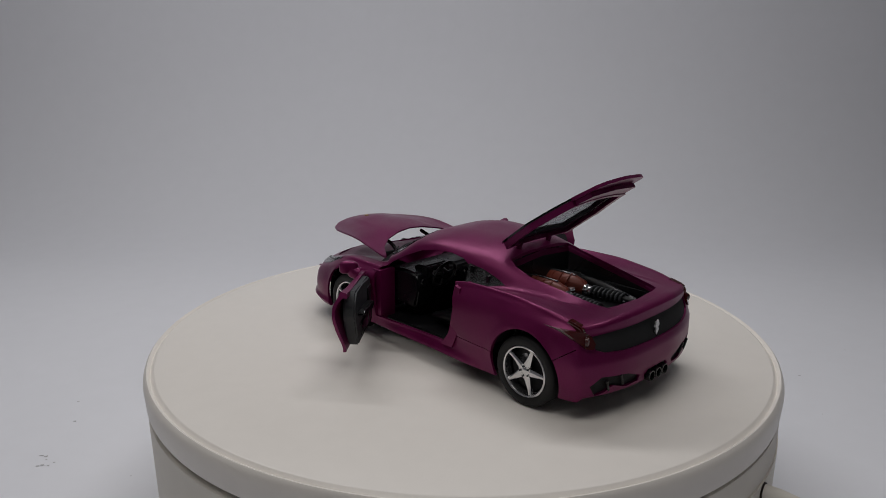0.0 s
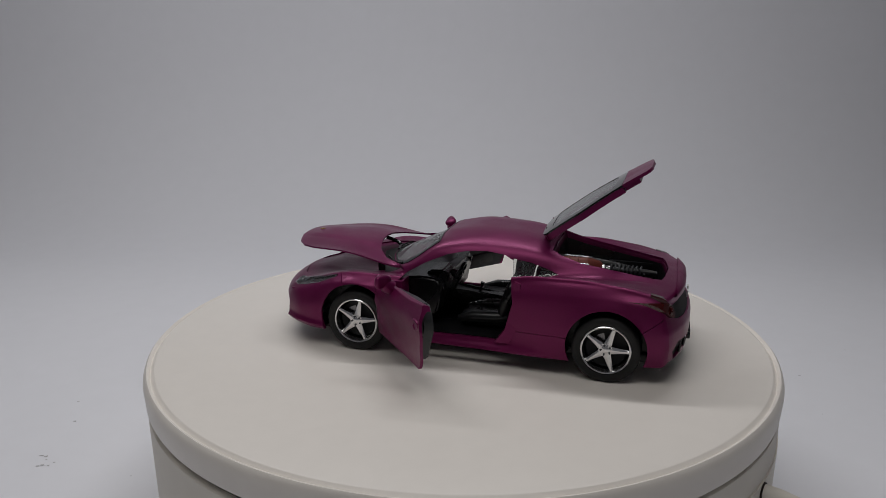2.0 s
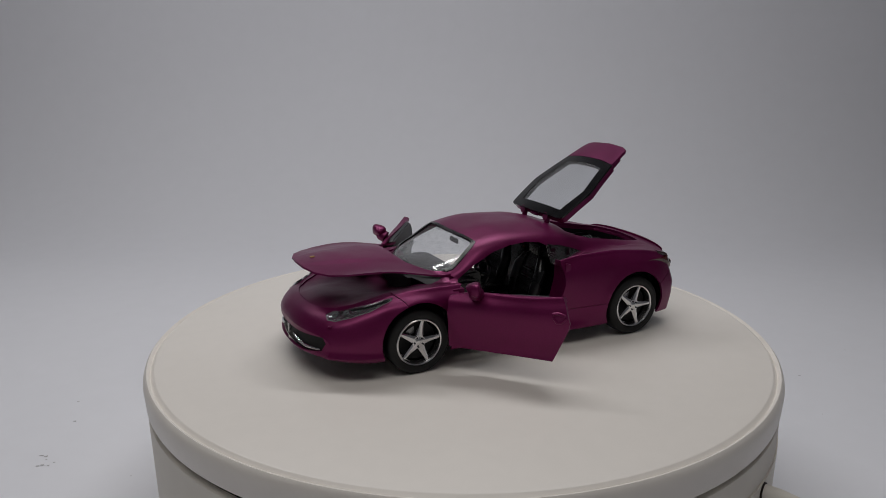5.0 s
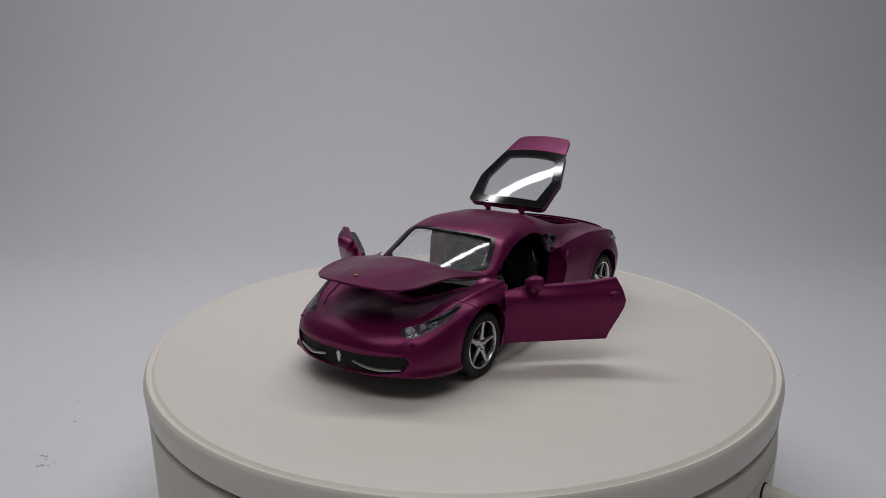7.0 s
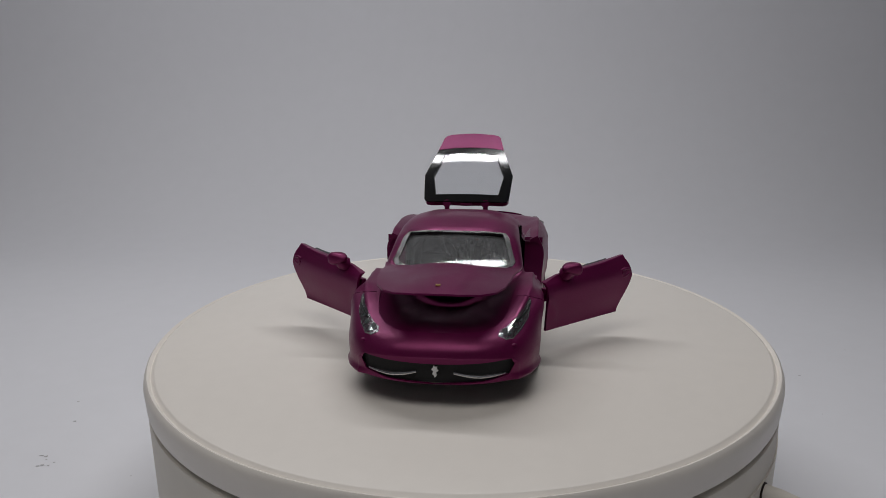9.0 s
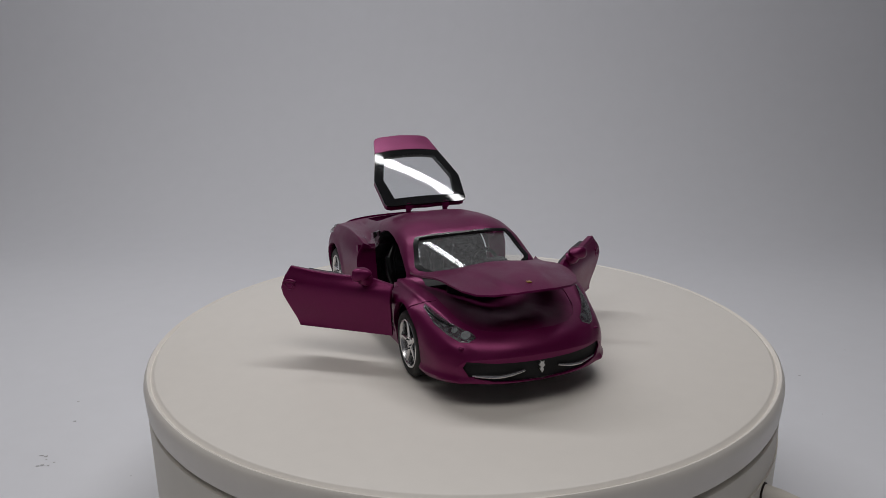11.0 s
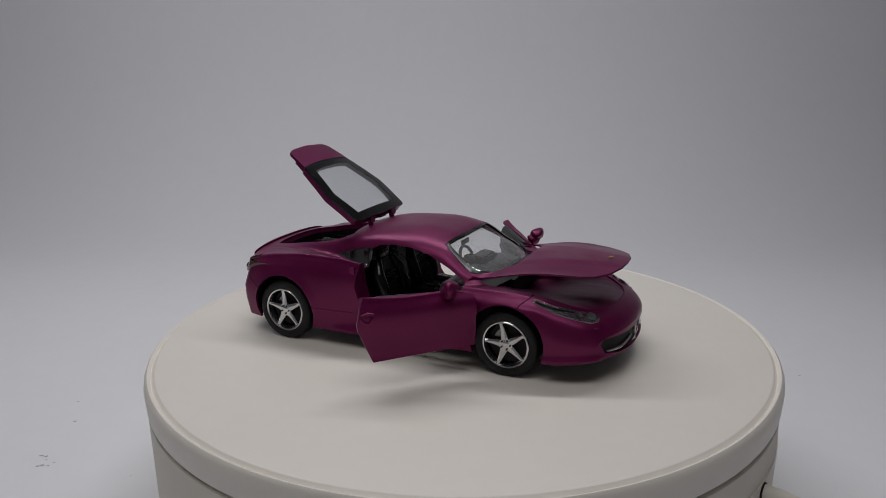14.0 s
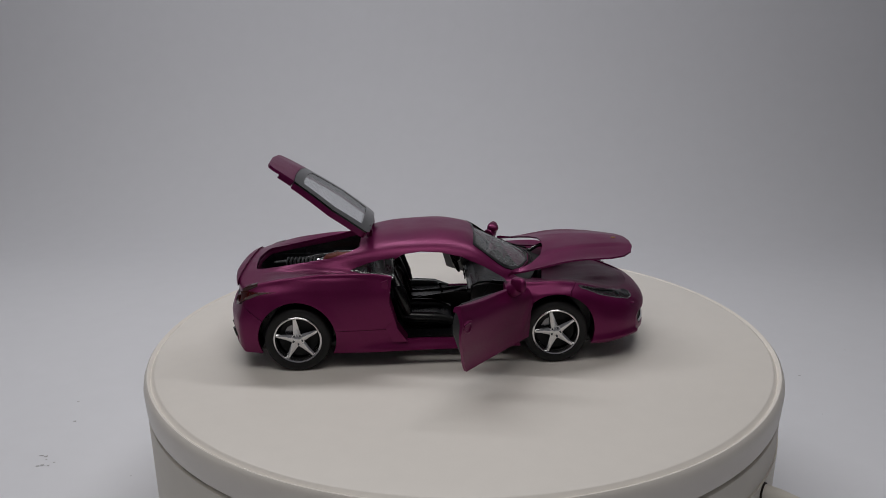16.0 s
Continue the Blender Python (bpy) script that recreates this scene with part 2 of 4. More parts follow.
def turntable():
    root = new("turntable")
    tagged(root, "ivory plastic motorised turntable on white paper", "turntable")
    prof = [(0.0, 0.0), (0.1394, 0.0), (0.1402, -0.0002), (0.1409, -0.0013), (0.1415, -0.0015), (0.1421, -0.0006), (0.1429, -0.0004), (0.1437, -0.0012), (0.1443, -0.0028), (0.1446, -0.0045), (0.1441, -0.0118), (0.1437, -0.0127), (0.1425, -0.0130), (0.0, -0.0130)]
    platter = part("platter", lathe(prof, 200), PLATTER, root, "ivory platter with a grooved rounded rim", 50, 1.0)
    # dark ring that puts the gap's shade into its colour
    part("gap_shade_ring", lathe([(0.0, -0.0132), (0.1408, -0.0132), (0.1408, -0.0170), (0.0, -0.0170)], 128), GAP, root, "dark ring painting the shade in the gap under the platter", 40, 1.0)
    base = part("base", lathe([(0.0, -0.0146), (0.1430, -0.0143), (0.1436, -0.0146), (0.1438, -0.0154), (0.1432, -0.060), (0.1428, -0.082), (0.142, FLOOR), (0.0, FLOOR)], 200), BASE, root, "ivory turntable base", 40, 1.0)
    # the base sits a touch out of true, so the gap opens on one side
    for v in base.data.vertices:
        v.co.z += (-0.0007 + 0.0006 * v.co.x / 0.143) * (v.co.z - FLOOR) / (-0.0143 - FLOOR)
    # a raised panel round the power socket
    bm = bmesh.new()
    lo, hi = [], []
    for k in range(25):
        a = radians(-62 + 52 * k / 24)
        for row, z, r in ((lo, -0.076, 0.1436), (hi, -0.0275, 0.1443)):
            row.append((bm.verts.new((r * math.cos(a), r * math.sin(a), z)), bm.verts.new(((r - 0.002) * math.cos(a), (r - 0.002) * math.sin(a), z))))
    for k in range(24):
        for p, q in ((lo, hi),):
            bm.faces.new((p[k][0], p[k + 1][0], q[k + 1][0], q[k][0]))
            bm.faces.new((q[k][0], q[k + 1][0], q[k + 1][1], q[k][1]))
            bm.faces.new((p[k][0], p[k][1], p[k + 1][1], p[k + 1][0]))
            bm.faces.new((p[k][1], q[k][1], q[k + 1][1], p[k + 1][1]))
    for k in (0, 24):
        bm.faces.new((lo[k][0], hi[k][0], hi[k][1], lo[k][1]))
    part("socket_panel", bm, BASE, base, "", 40, 1.0)
    return root, platter


def power_lead():
    """The plug and lead that leave the turntable's base on its side."""
    hub = Vector((0.1150, -0.0862, -0.0315))
    out = Vector((0.80, -0.60, 0.0))
    root = new("power_lead")
    tagged(root, "white power lead plugged into the side of the turntable base", "cable")
    face = Matrix.Translation(hub) @ out.to_track_quat("Z", "Y").to_matrix().to_4x4()
    part("socket", moved(lathe([(0.0, -0.001), (0.0034, -0.001), (0.0036, 0.0), (0.0036, 0.0012), (0.0030, 0.0012), (0.0028, 0.0), (0.0, 0.0)], 32), face), GAP, root, "dark socket rim", 40, 1.0)
    pts = [hub + out * (0.0005 + 0.0062 * k * (1 - 0.035 * k)) + Vector((0.0006 * k * k, 0.00028 * k * k, -0.0004 * k - 0.00045 * k * k)) for k in range(11)]
    part("plug", tube(pts[:3], [0.0031, 0.0034, 0.0032], 20), BASE, root, "white plug", 50, 1.0)
    part("lead", tube(pts[2:], 0.0026, 20), BASE, root, "", 50, 1.0)
    return root


TURNTABLE, PLATTER_OB = turntable()
power_lead()

# ---- the car body ----
NOSE, TAIL = 2.42, -2.11
# feature lines along the body: (x, half width, height), tail to nose
SILL = [(-2.11, 0.93, 0.20), (-1.6, 0.97, 0.19), (-1.0, 0.98, 0.18), (0.0, 0.93, 0.185), (0.95, 0.91, 0.19), (1.4, 0.93, 0.21), (1.9, 0.91, 0.20), (2.42, 0.82, 0.235)]
LOWER = [(-2.11, 0.96, 0.36), (-1.6, 1.02, 0.36), (-1.0, 1.01, 0.36), (0.0, 0.90, 0.31), (0.95, 0.92, 0.32), (1.4, 0.95, 0.38), (1.9, 0.93, 0.33), (2.42, 0.84, 0.335)]
FLANK = [(-2.11, 0.98, 0.58), (-1.6, 1.03, 0.60), (-1.0, 1.02, 0.58), (0.0, 0.94, 0.54), (0.95, 0.94, 0.54), (1.4, 0.96, 0.60), (1.9, 0.93, 0.52), (2.42, 0.84, 0.42)]
SHOULDER = [(-2.11, 0.94, 0.76), (-1.6, 0.99, 0.81), (-1.0, 0.99, 0.84), (-0.4, 0.97, 0.80), (0.3, 0.95, 0.74), (0.95, 0.94, 0.74), (1.4, 0.95, 0.76), (1.9, 0.87, 0.66), (2.42, 0.77, 0.53)]
CREST = [(-2.11, 0.86, 0.865), (-1.6, 0.89, 0.925), (-1.0, 0.90, 1.000), (-0.6, 0.90, 0.998), (-0.3, 0.895, 0.955), (0.3, 0.89, 0.875), (0.95, 0.85, 0.855), (1.3, 0.85, 0.86), (1.6, 0.79, 0.815), (1.9, 0.72, 0.735), (2.42, 0.62, 0.57)]
VALLEY = [(-2.11, 0.62, 0.885), (-1.6, 0.60, 0.93), (-1.0, 0.68, 0.940), (-0.6, 0.73, 0.918), (-0.3, 0.77, 0.915), (0.3, 0.79, 0.885), (0.8, 0.77, 0.86), (1.1, 0.69, 0.845), (1.4, 0.64, 0.83), (1.9, 0.53, 0.735), (2.42, 0.42, 0.595)]
RAIL = [(-2.11, 0.36, 0.90), (-1.7, 0.42, 0.95), (-1.3, 0.48, 1.02), (-0.9, 0.53, 1.09), (-0.6, 0.575, 1.15), (-0.3, 0.605, 1.195), (0.1, 0.625, 1.21), (0.45, 0.635, 1.16), (0.8, 0.70, 0.95), (1.05, 0.52, 0.885), (1.4, 0.36, 0.865), (1.9, 0.28, 0.765), (2.42, 0.22, 0.605)]
CENTRE = [(-2.11, 0.0, 0.905), (-1.7, 0.0, 0.97), (-1.3, 0.0, 1.06), (-0.9, 0.0, 1.16), (-0.6, 0.0, 1.225), (-0.3, 0.0, 1.275), (0.1, 0.0, 1.295), (0.45, 0.0, 1.24), (0.8, 0.0, 1.07), (1.05, 0.0, 0.955), (1.4, 0.0, 0.885), (1.9, 0.0, 0.78), (2.42, 0.0, 0.61)]
LINES = [SILL, LOWER, FLANK, SHOULDER, CREST, VALLEY, RAIL, CENTRE]
YS = [[(x, y) for x, y, z in ln] for ln in LINES]
ZS = [[(x, z) for x, y, z in ln] for ln in LINES]
PER = 7


LEAN = 0.28


def section(x, tight=True):
    """Half of the section at station x, from the sill to the centre line; tight draws a firm ridge along the crest of the wings."""
    pts = [(spline(YS[k], x), spline(ZS[k], x)) for k in range(len(LINES))]
    even = [i / PER for i in range(PER)]
    steps = [even] * (len(pts) - 1)
    if tight:
        lean = [tuple(a + (b - a) * LEAN for a, b in zip(pts[4], p)) for p in (pts[3], pts[5])]
        pts = pts[:4] + [lean[0], pts[4], lean[1]] + pts[5:]
        steps = [even] * (len(pts) - 1)
    else:
        pts[4] = tuple(0.6 * c + 0.2 * (a + b) for a, c, b in zip(pts[3], pts[4], pts[5]))
        steps[3] = [t * (1 - LEAN) for t in even] + [1 - LEAN + t * LEAN for t in even]
        steps[4] = [t * LEAN for t in even] + [LEAN + t * (1 - LEAN) for t in even]
    ext = [(2 * pts[0][0] - pts[1][0], 2 * pts[0][1] - pts[1][1])] + pts + [(-pts[-2][0], pts[-2][1])]
    out = []
    for k in range(1, len(ext) - 2):
        p0, p1, p2, p3 = ext[k - 1:k + 3]
        d01, d12, d23 = (max(1e-4, math.dist(a, b) ** 0.5) for a, b in ((p0, p1), (p1, p2), (p2, p3)))
        for t in steps[k - 1]:
            q = []
            for c in (0, 1):
                m1 = (p1[c] - p0[c]) / d01 - (p2[c] - p0[c]) / (d01 + d12) + (p2[c] - p1[c]) / d12
                m2 = (p2[c] - p1[c]) / d12 - (p3[c] - p1[c]) / (d12 + d23) + (p3[c] - p2[c]) / d23
                m1, m2 = m1 * d12, m2 * d12
                q.append(p1[c] * (1 + 2 * t) * (1 - t) ** 2 + m1 * t * (1 - t) ** 2 + p2[c] * t * t * (3 - 2 * t) + m2 * t * t * (t - 1))
            out.append(tuple(q))
    out.append(pts[-1])
    return out


ARCHES = ((1.325, 0.358, 0.400), (-1.325, 0.352, 0.395))


def rounded(x, y, z, fine=1.0):
    """Raises the pressed panels of roof and bonnet, and rounds the section off towards nose and tail."""
    def step(v, a, b):
        k = min(1.0, max(0.0, (v - a) / (b - a)))
        return k * k * (3 - 2 * k)

    if z > 0.5:
        z += 0.010 * step(0.40 - abs(y), 0.0, 0.035) * step(x, -0.75, -0.55) * step(0.56 - x, 0.0, 0.1)
        w = 0.20 + 0.20 * (2.3 - x)
        z += 0.012 * step(w - abs(y), 0.0, 0.045) * step(x, 1.20, 1.30) * step(2.28 - x, 0.0, 0.25)
    if abs(y) > 0.6:
        # a crease along the rear flank and a flared skirt
        z += 0.012 * step(x, -1.9, -1.5) * step(-0.45 - x, 0.0, 0.3) * math.exp(-((z - 0.93) / 0.035) ** 2)
        y *= 1 + 0.022 * math.exp(-((z - 0.20) / 0.045) ** 2) * step(0.9 - abs(x), 0.0, 0.4)
        # flared lips round the wheel arches
        for wx, wz, wr in ARCHES:
            y *= 1 + fine * 0.016 * math.exp(-((math.hypot(x - wx, z - wz) - wr - 0.012) / 0.034) ** 2) * step(z, 0.30, 0.45)
    if x > NOSE - 0.22:
        u = (x - NOSE + 0.22) / 0.22
        s = max(0.02, 1 - u ** 2.6) ** (1 / 2.4)
        y *= 0.86 + 0.14 * s
        z = 0.38 + (z - 0.38) * ((0.42 + 0.58 * s) if z > 0.38 else (0.84 + 0.16 * s))
    if x < TAIL + 0.10:
        u = (TAIL + 0.10 - x) / 0.10
        s = max(0.02, 1 - u ** 3.2) ** (1 / 3.2)
        y *= 0.96 + 0.04 * s
        z = 0.56 + (z - 0.56) * ((0.92 + 0.08 * s) if z > 0.56 else (0.82 + 0.18 * s))
    return x, y, z


def bowed_plan(x, y, z, fine=1.0):
    """Bows nose and tail in plan, leans the tail panel and tucks the bumper's foot."""
    f = min(1.0, max(0.0, (x - 1.30) / 1.1))
    x -= 0.36 * f * f * (abs(y) / 0.9) ** 2.6
    # the chin's lip stands forward of the mouth and runs round to the arches
    lip = fine * math.exp(-((z - 0.222 - 0.045 * f) / 0.032) ** 2)
    x += 0.018 * f * lip
    y *= 1 + 0.030 * min(1.0, f * 2.2) * lip
    r = min(1.0, max(0.0, (-1.35 - x) / 0.75))
    x += r * r * (0.20 * (abs(y) / 0.95) ** 2.6 + 0.09 * min(1.0, max(0.0, (z - 0.55) / 0.25)) + 0.03 * max(0.0, (0.40 - z) / 0.2))
    return Vector((x, y, z))


def shell(lift=0.0, thick=0.03, lo=-9.0, hi=9.0):
    """The body's skin between two stations, lifted off by a little, as a closed solid of that thickness."""
    stations = [TAIL + 0.10 * (1 - math.cos(math.pi / 2 * k / 8)) for k in range(8)]
    stations += [TAIL + 0.10 + (NOSE - 0.22 - TAIL - 0.10) * k / 96 for k in range(96)]
    stations += [NOSE - 0.22 + 0.22 * math.sin(math.pi / 2 * k / 12) for k in range(13)]
    ends = (lo < TAIL, hi > NOSE)
    stations = [x for x in stations if lo <= x <= hi]
    flat, plain = [], []
    for x in stations:
        for rows, fine in ((flat, 1.0), (plain, 0.0)):
            half = section(x, fine > 0)
            rows.append([rounded(x, y, z, fine) for y, z in half] + [rounded(x, -y, z, fine) for y, z in reversed(half[:-1])])
    grid = [[bowed_plan(*p) for p in row] for row in flat]
    # the inside of the skin follows a softer form, with no ridges
    soft = [[bowed_plan(*p, 0.0) for p in row] for row in plain]
    n, m = len(grid), len(grid[0])
    bm = bmesh.new()

    def leaf(form, off):
        out = []
        for i in range(n):
            row = []
            for j in range(m):
                a = form[min(i + 1, n - 1)][j] - form[max(i - 1, 0)][j]
                b = form[i][min(j + 1, m - 1)] - form[i][max(j - 1, 0)]
                row.append(bm.verts.new(form[i][j] + b.cross(a).normalized() * off))
            out.append(row)
        return out

    outer = leaf(soft if lift < -0.01 else grid, lift)
    inner = leaf(soft if lift - thick < -0.025 else grid, lift - thick)
    for i in range(n - 1):
        for j in range(m - 1):
            bm.faces.new((outer[i][j], outer[i][j + 1], outer[i + 1][j + 1], outer[i + 1][j]))
            bm.faces.new((inner[i][j], inner[i + 1][j], inner[i + 1][j + 1], inner[i][j + 1]))
        for j in (0, m - 1):
            bm.faces.new((outer[i][j], outer[i + 1][j], inner[i + 1][j], inner[i][j]))
    h = m // 2
    cols = 20
    for i, closed, way in ((0, ends[0], -1), (n - 1, ends[1], 1)):
        if not closed:
            for j in range(m - 1):
                bm.faces.new((outer[i][j], outer[i][j + 1], inner[i][j + 1], inner[i][j]))
            continue
        lows = []
        for g, dx in ((outer, way * lift), (inner, way * (lift - thick))):
            rows = []
            for j in range(h):
                x, y, z = flat[i][j]
                row = [g[i][j]]
                for k in range(1, cols):
                    p = bowed_plan(x, y * (1 - 2 * k / cols), z, 0.0)
                    row.append(bm.verts.new((p.x + dx, p.y, g[i][j].co.z)))
                rows.append(row + [g[i][m - 1 - j]])
            for a, b in zip(rows, rows[1:]):
                for k in range(cols):
                    bm.faces.new((a[k], a[k + 1], b[k + 1], b[k]))
            for k in range(cols):
                bm.faces.new((rows[-1][k], rows[-1][k + 1], g[i][h]))
            lows.append(rows[0])
        for k in range(cols):
            bm.faces.new((lows[0][k], lows[0][k + 1], lows[1][k + 1], lows[1][k]))
    bmesh.ops.recalc_face_normals(bm, faces=bm.faces)
    if bm.calc_volume(signed=True) < 0:
        bmesh.ops.reverse_faces(bm, faces=bm.faces)
    me = bpy.data.meshes.new("shell")
    bm.to_mesh(me)
    bm.free()
    return me


def whole(half):
    """A half outline that starts and ends on the centre line, made whole."""
    return half + [(a, -b) for a, b in reversed(half) if b > 1e-6]


def scaled(me, sharp=32):
    me.transform(Matrix.Scale(S, 4))
    me.shade_smooth()
    me.set_sharp_from_angle(angle=radians(sharp))
    return me


CAR = new("model_car")
tagged(CAR, "satin purple die-cast sports car with doors, bonnet and engine lid open", "toy car")

DOOR_HOLE = [(0.87, 0.29), (0.87, 0.80), (0.80, 0.88), (0.60, 0.995), (0.36, 1.10), (0.15, 1.145), (-0.06, 1.155), (-0.24, 1.13), (-0.335, 1.08), (-0.355, 0.97), (-0.39, 0.72), (-0.32, 0.42), (-0.22, 0.29)]
DOOR_SKIN = [(1.02, 0.275), (1.02, 0.80), (0.82, 0.85), (0.60, 0.862), (0.30, 0.885), (0.05, 0.92), (-0.11, 0.955), (-0.17, 0.84), (-0.215, 0.70), (-0.20, 0.62), (-0.045, 0.275)]
HOOD_SIDE = [(0.84, 0.735), (1.1, 0.700), (1.4, 0.675), (1.7, 0.645), (1.9, 0.60), (2.05, 0.52), (2.16, 0.39), (2.225, 0.20), (2.24, 0.0)]
HOOD_BACK = [(1.28, 0.0), (1.26, 0.2), (1.20, 0.40), (1.06, 0.58)]
COWL_BACK = [(1.15, 0.0), (1.12, 0.25), (1.03, 0.46), (0.92, 0.62)]
GLASS_HALF = [(1.14, 0.0), (1.11, 0.25), (1.02, 0.46), (0.90, 0.63), (0.82, 0.665), (0.55, 0.585), (0.49, 0.545), (0.52, 0.25), (0.525, 0.0)]
PANE_HALF = [(1.12, 0.0), (1.09, 0.25), (1.00, 0.44), (0.88, 0.58), (0.82, 0.605), (0.56, 0.535), (0.515, 0.51), (0.54, 0.25), (0.545, 0.0)]
BAY_HALF = [(-0.70, 0.0), (-0.70, 0.47), (-0.80, 0.51), (-1.00, 0.53), (-1.30, 0.50), (-1.72, 0.45), (-1.80, 0.42), (-1.83, 0.30), (-1.86, 0.0)]
QUARTER = [(-0.33, 1.10), (-0.50, 1.070), (-0.66, 1.02), (-0.80, 0.965), (-0.62, 0.925), (-0.345, 0.895)]
GRILLE_HALF = [(0.0, 0.445), (0.45, 0.452), (0.68, 0.460), (0.71, 0.40), (0.66, 0.31), (0.45, 0.270), (0.0, 0.255)]


VENT = [(0.28, 0.33), (0.46, 0.395), (0.76, 0.425), (0.86, 0.35), (0.80, 0.245), (0.70, 0.27), (0.62, 0.315), (0.46, 0.265), (0.30, 0.275)]
EXHAUST = [(-0.19, 0.24), (-0.20, 0.31), (-0.15, 0.35), (0.15, 0.35), (0.20, 0.31), (0.19, 0.24), (0.14, 0.21), (-0.14, 0.21)]
PANEL = [(0.0, 0.80), (0.55, 0.795), (0.80, 0.785), (0.79, 0.67), (0.70, 0.635), (0.50, 0.615), (0.0, 0.61)]


def broad(half):
    """A half outline of (width, height) made whole."""
    return half + [(-a, b) for a, b in reversed(half) if a > 1e-6]


def ring(sides, backs):
    return sides + [(x, -y) for x, y in reversed(sides) if y > 0] + [(x, -y) for x, y in reversed(backs) if y > 0] + backs


def disc(x, z, r, y0, y1):
    return prism([(x + r * math.cos(2 * math.pi * k / 48), z + r * math.sin(2 * math.pi * k / 48)) for k in range(48)], y0, y1, "y")


RAW = shell()
MID, FRONT, REAR = (0.2, 1.35), (1.2, 9.0), (-9.0, -1.5)
TREE = BVHTree.FromPolygons([v.co.copy() for v in RAW.vertices], [tuple(p.vertices) for p in RAW.polygons])


def top_of(x, y):
    hit = TREE.ray_cast(Vector((x, y, 3.0)), Vector((0, 0, -1)))
    return hit[0].z if hit[0] else 0.6


body = RAW.copy()
for side in (1, -1):
    span = sorted((0.40 * side, 1.3 * side))
    body = cut(body, prism(DOOR_HOLE, *span, "y"))
    body = cut(body, prism(QUARTER, *sorted((0.35 * side, 0.80 * side)), "y"))
    for wx, wz, r in ARCHES:
        body = cut(body, disc(wx, wz, r, *sorted((0.55 * side, 1.4 * side))))
    # panel seams: along the rear flank, round the rear bumper, over the front bumper
    body = cut(body, prism([(-0.98, 0.427), (-0.98, 0.433), (-0.33, 0.416), (-0.33, 0.410)], *sorted((0.93 * side, 1.3 * side)), "y"))
    body = cut(body, prism([(-1.66, 0.555), (-1.85, 0.690), (-1.848, 0.697), (-1.66, 0.563)], *sorted((0.80 * side, 1.3 * side)), "y"))
    body = cut(body, prism([(1.455, 0.735), (1.475, 0.775), (1.54, 0.820), (1.60, 0.845), (1.60, 0.852), (1.537, 0.828), (1.469, 0.780), (1.448, 0.737)], *sorted((0.70 * side, 1.3 * side)), "y"))
body = cut(body, prism(ring(HOOD_SIDE, COWL_BACK), 0.50, 1.5, "z"))
body = cut(body, prism(whole(BAY_HALF), 0.70, 1.6, "z"))
body = cut(body, prism(whole(GLASS_HALF), 0.75, 1.6, "z"))
body = cut(body, prism(broad(GRILLE_HALF), 1.7, 2.8, "x"))
for side in (1, -1):
    body = cut(body, prism([(a * side, b) for a, b in VENT], -2.6, -1.5, "x"))
body = cut(body, prism(EXHAUST, -2.6, -1.5, "x"))
body = cut(body, prism(broad(PANEL), -2.6, -1.5, "x"))
part("body", scaled(body), PURPLE, CAR)

# glazing
frame_mesh = cut(cut(shell(0.006, 0.02, *MID), prism(whole(GLASS_HALF), 0.75, 1.6, "z"), "INTERSECT"), prism(whole(PANE_HALF), 0.7, 1.7, "z"))
screen = part("windscreen", scaled(frame_mesh), BLACK, CAR, "windscreen with a black border")


def screen_pane():
    """A smooth single sweep of glass set just inside the border."""
    bm = bmesh.new()
    rows = []
    zb, ze = top_of(1.10, 0.0), top_of(0.86, 0.62)
    zt, zu = top_of(0.53, 0.0), top_of(0.52, 0.54)
    for k in range(17):
        v = k / 16
        row = []
        for j in range(33):
            u = -1 + 2 * j / 32
            x = (1.135 - 0.265 * u * u) * (1 - v) + (0.525 - 0.03 * u * u) * v
            y = u * (0.63 * (1 - v) + 0.545 * v)
            z = (zb + (ze - zb) * u * u) * (1 - v) + (zt + (zu - zt) * u * u) * v + 0.020 * v * (1 - v) - 0.024
            row.append(bm.verts.new((x, y, z)))
        rows.append(row)
    for a, b in zip(rows, rows[1:]):
        for j in range(32):
            bm.faces.new((a[j], a[j + 1], b[j + 1], b[j]))
    bmesh.ops.solidify(bm, geom=bm.faces[:], thickness=0.012)
    return bm


pane = part("pane", screen_pane(), SCUFFED_HAZE, screen, "clear windscreen pane", 50)
pane.visible_shadow = False
for side in (1, -1):
    q = part("quarter_window", scaled(cut(RAW.copy(), prism(QUARTER, *sorted((0.35 * side, 0.80 * side)), "y"), "INTERSECT")), GLASS, CAR, "clear side quarter window")
    q.visible_shadow = False
cowl = ring([(0.86, 0.70), (1.08, 0.66), (1.32, 0.0)], COWL_BACK)
part("cowl", scaled(cut(shell(-0.034, 0.02, *MID), prism(cowl, 0.6, 1.3, "z"), "INTERSECT")), RUBBER, CAR, "black scuttle under the windscreen")
for y0, y1 in ((0.30, 0.62), (-0.42, 0.10)):
    pts = [(1.19 - 0.10 * k / 5 - 0.22 * (abs(y0 + (y1 - y0) * k / 5) / 0.6) ** 2 + 0.04, y0 + (y1 - y0) * k / 5, 0) for k in range(6)]
    part("wiper", tube([(x, y, top_of(x, y) + 0.012) for x, y, z in pts], 0.010, 8), BLACK, CAR)


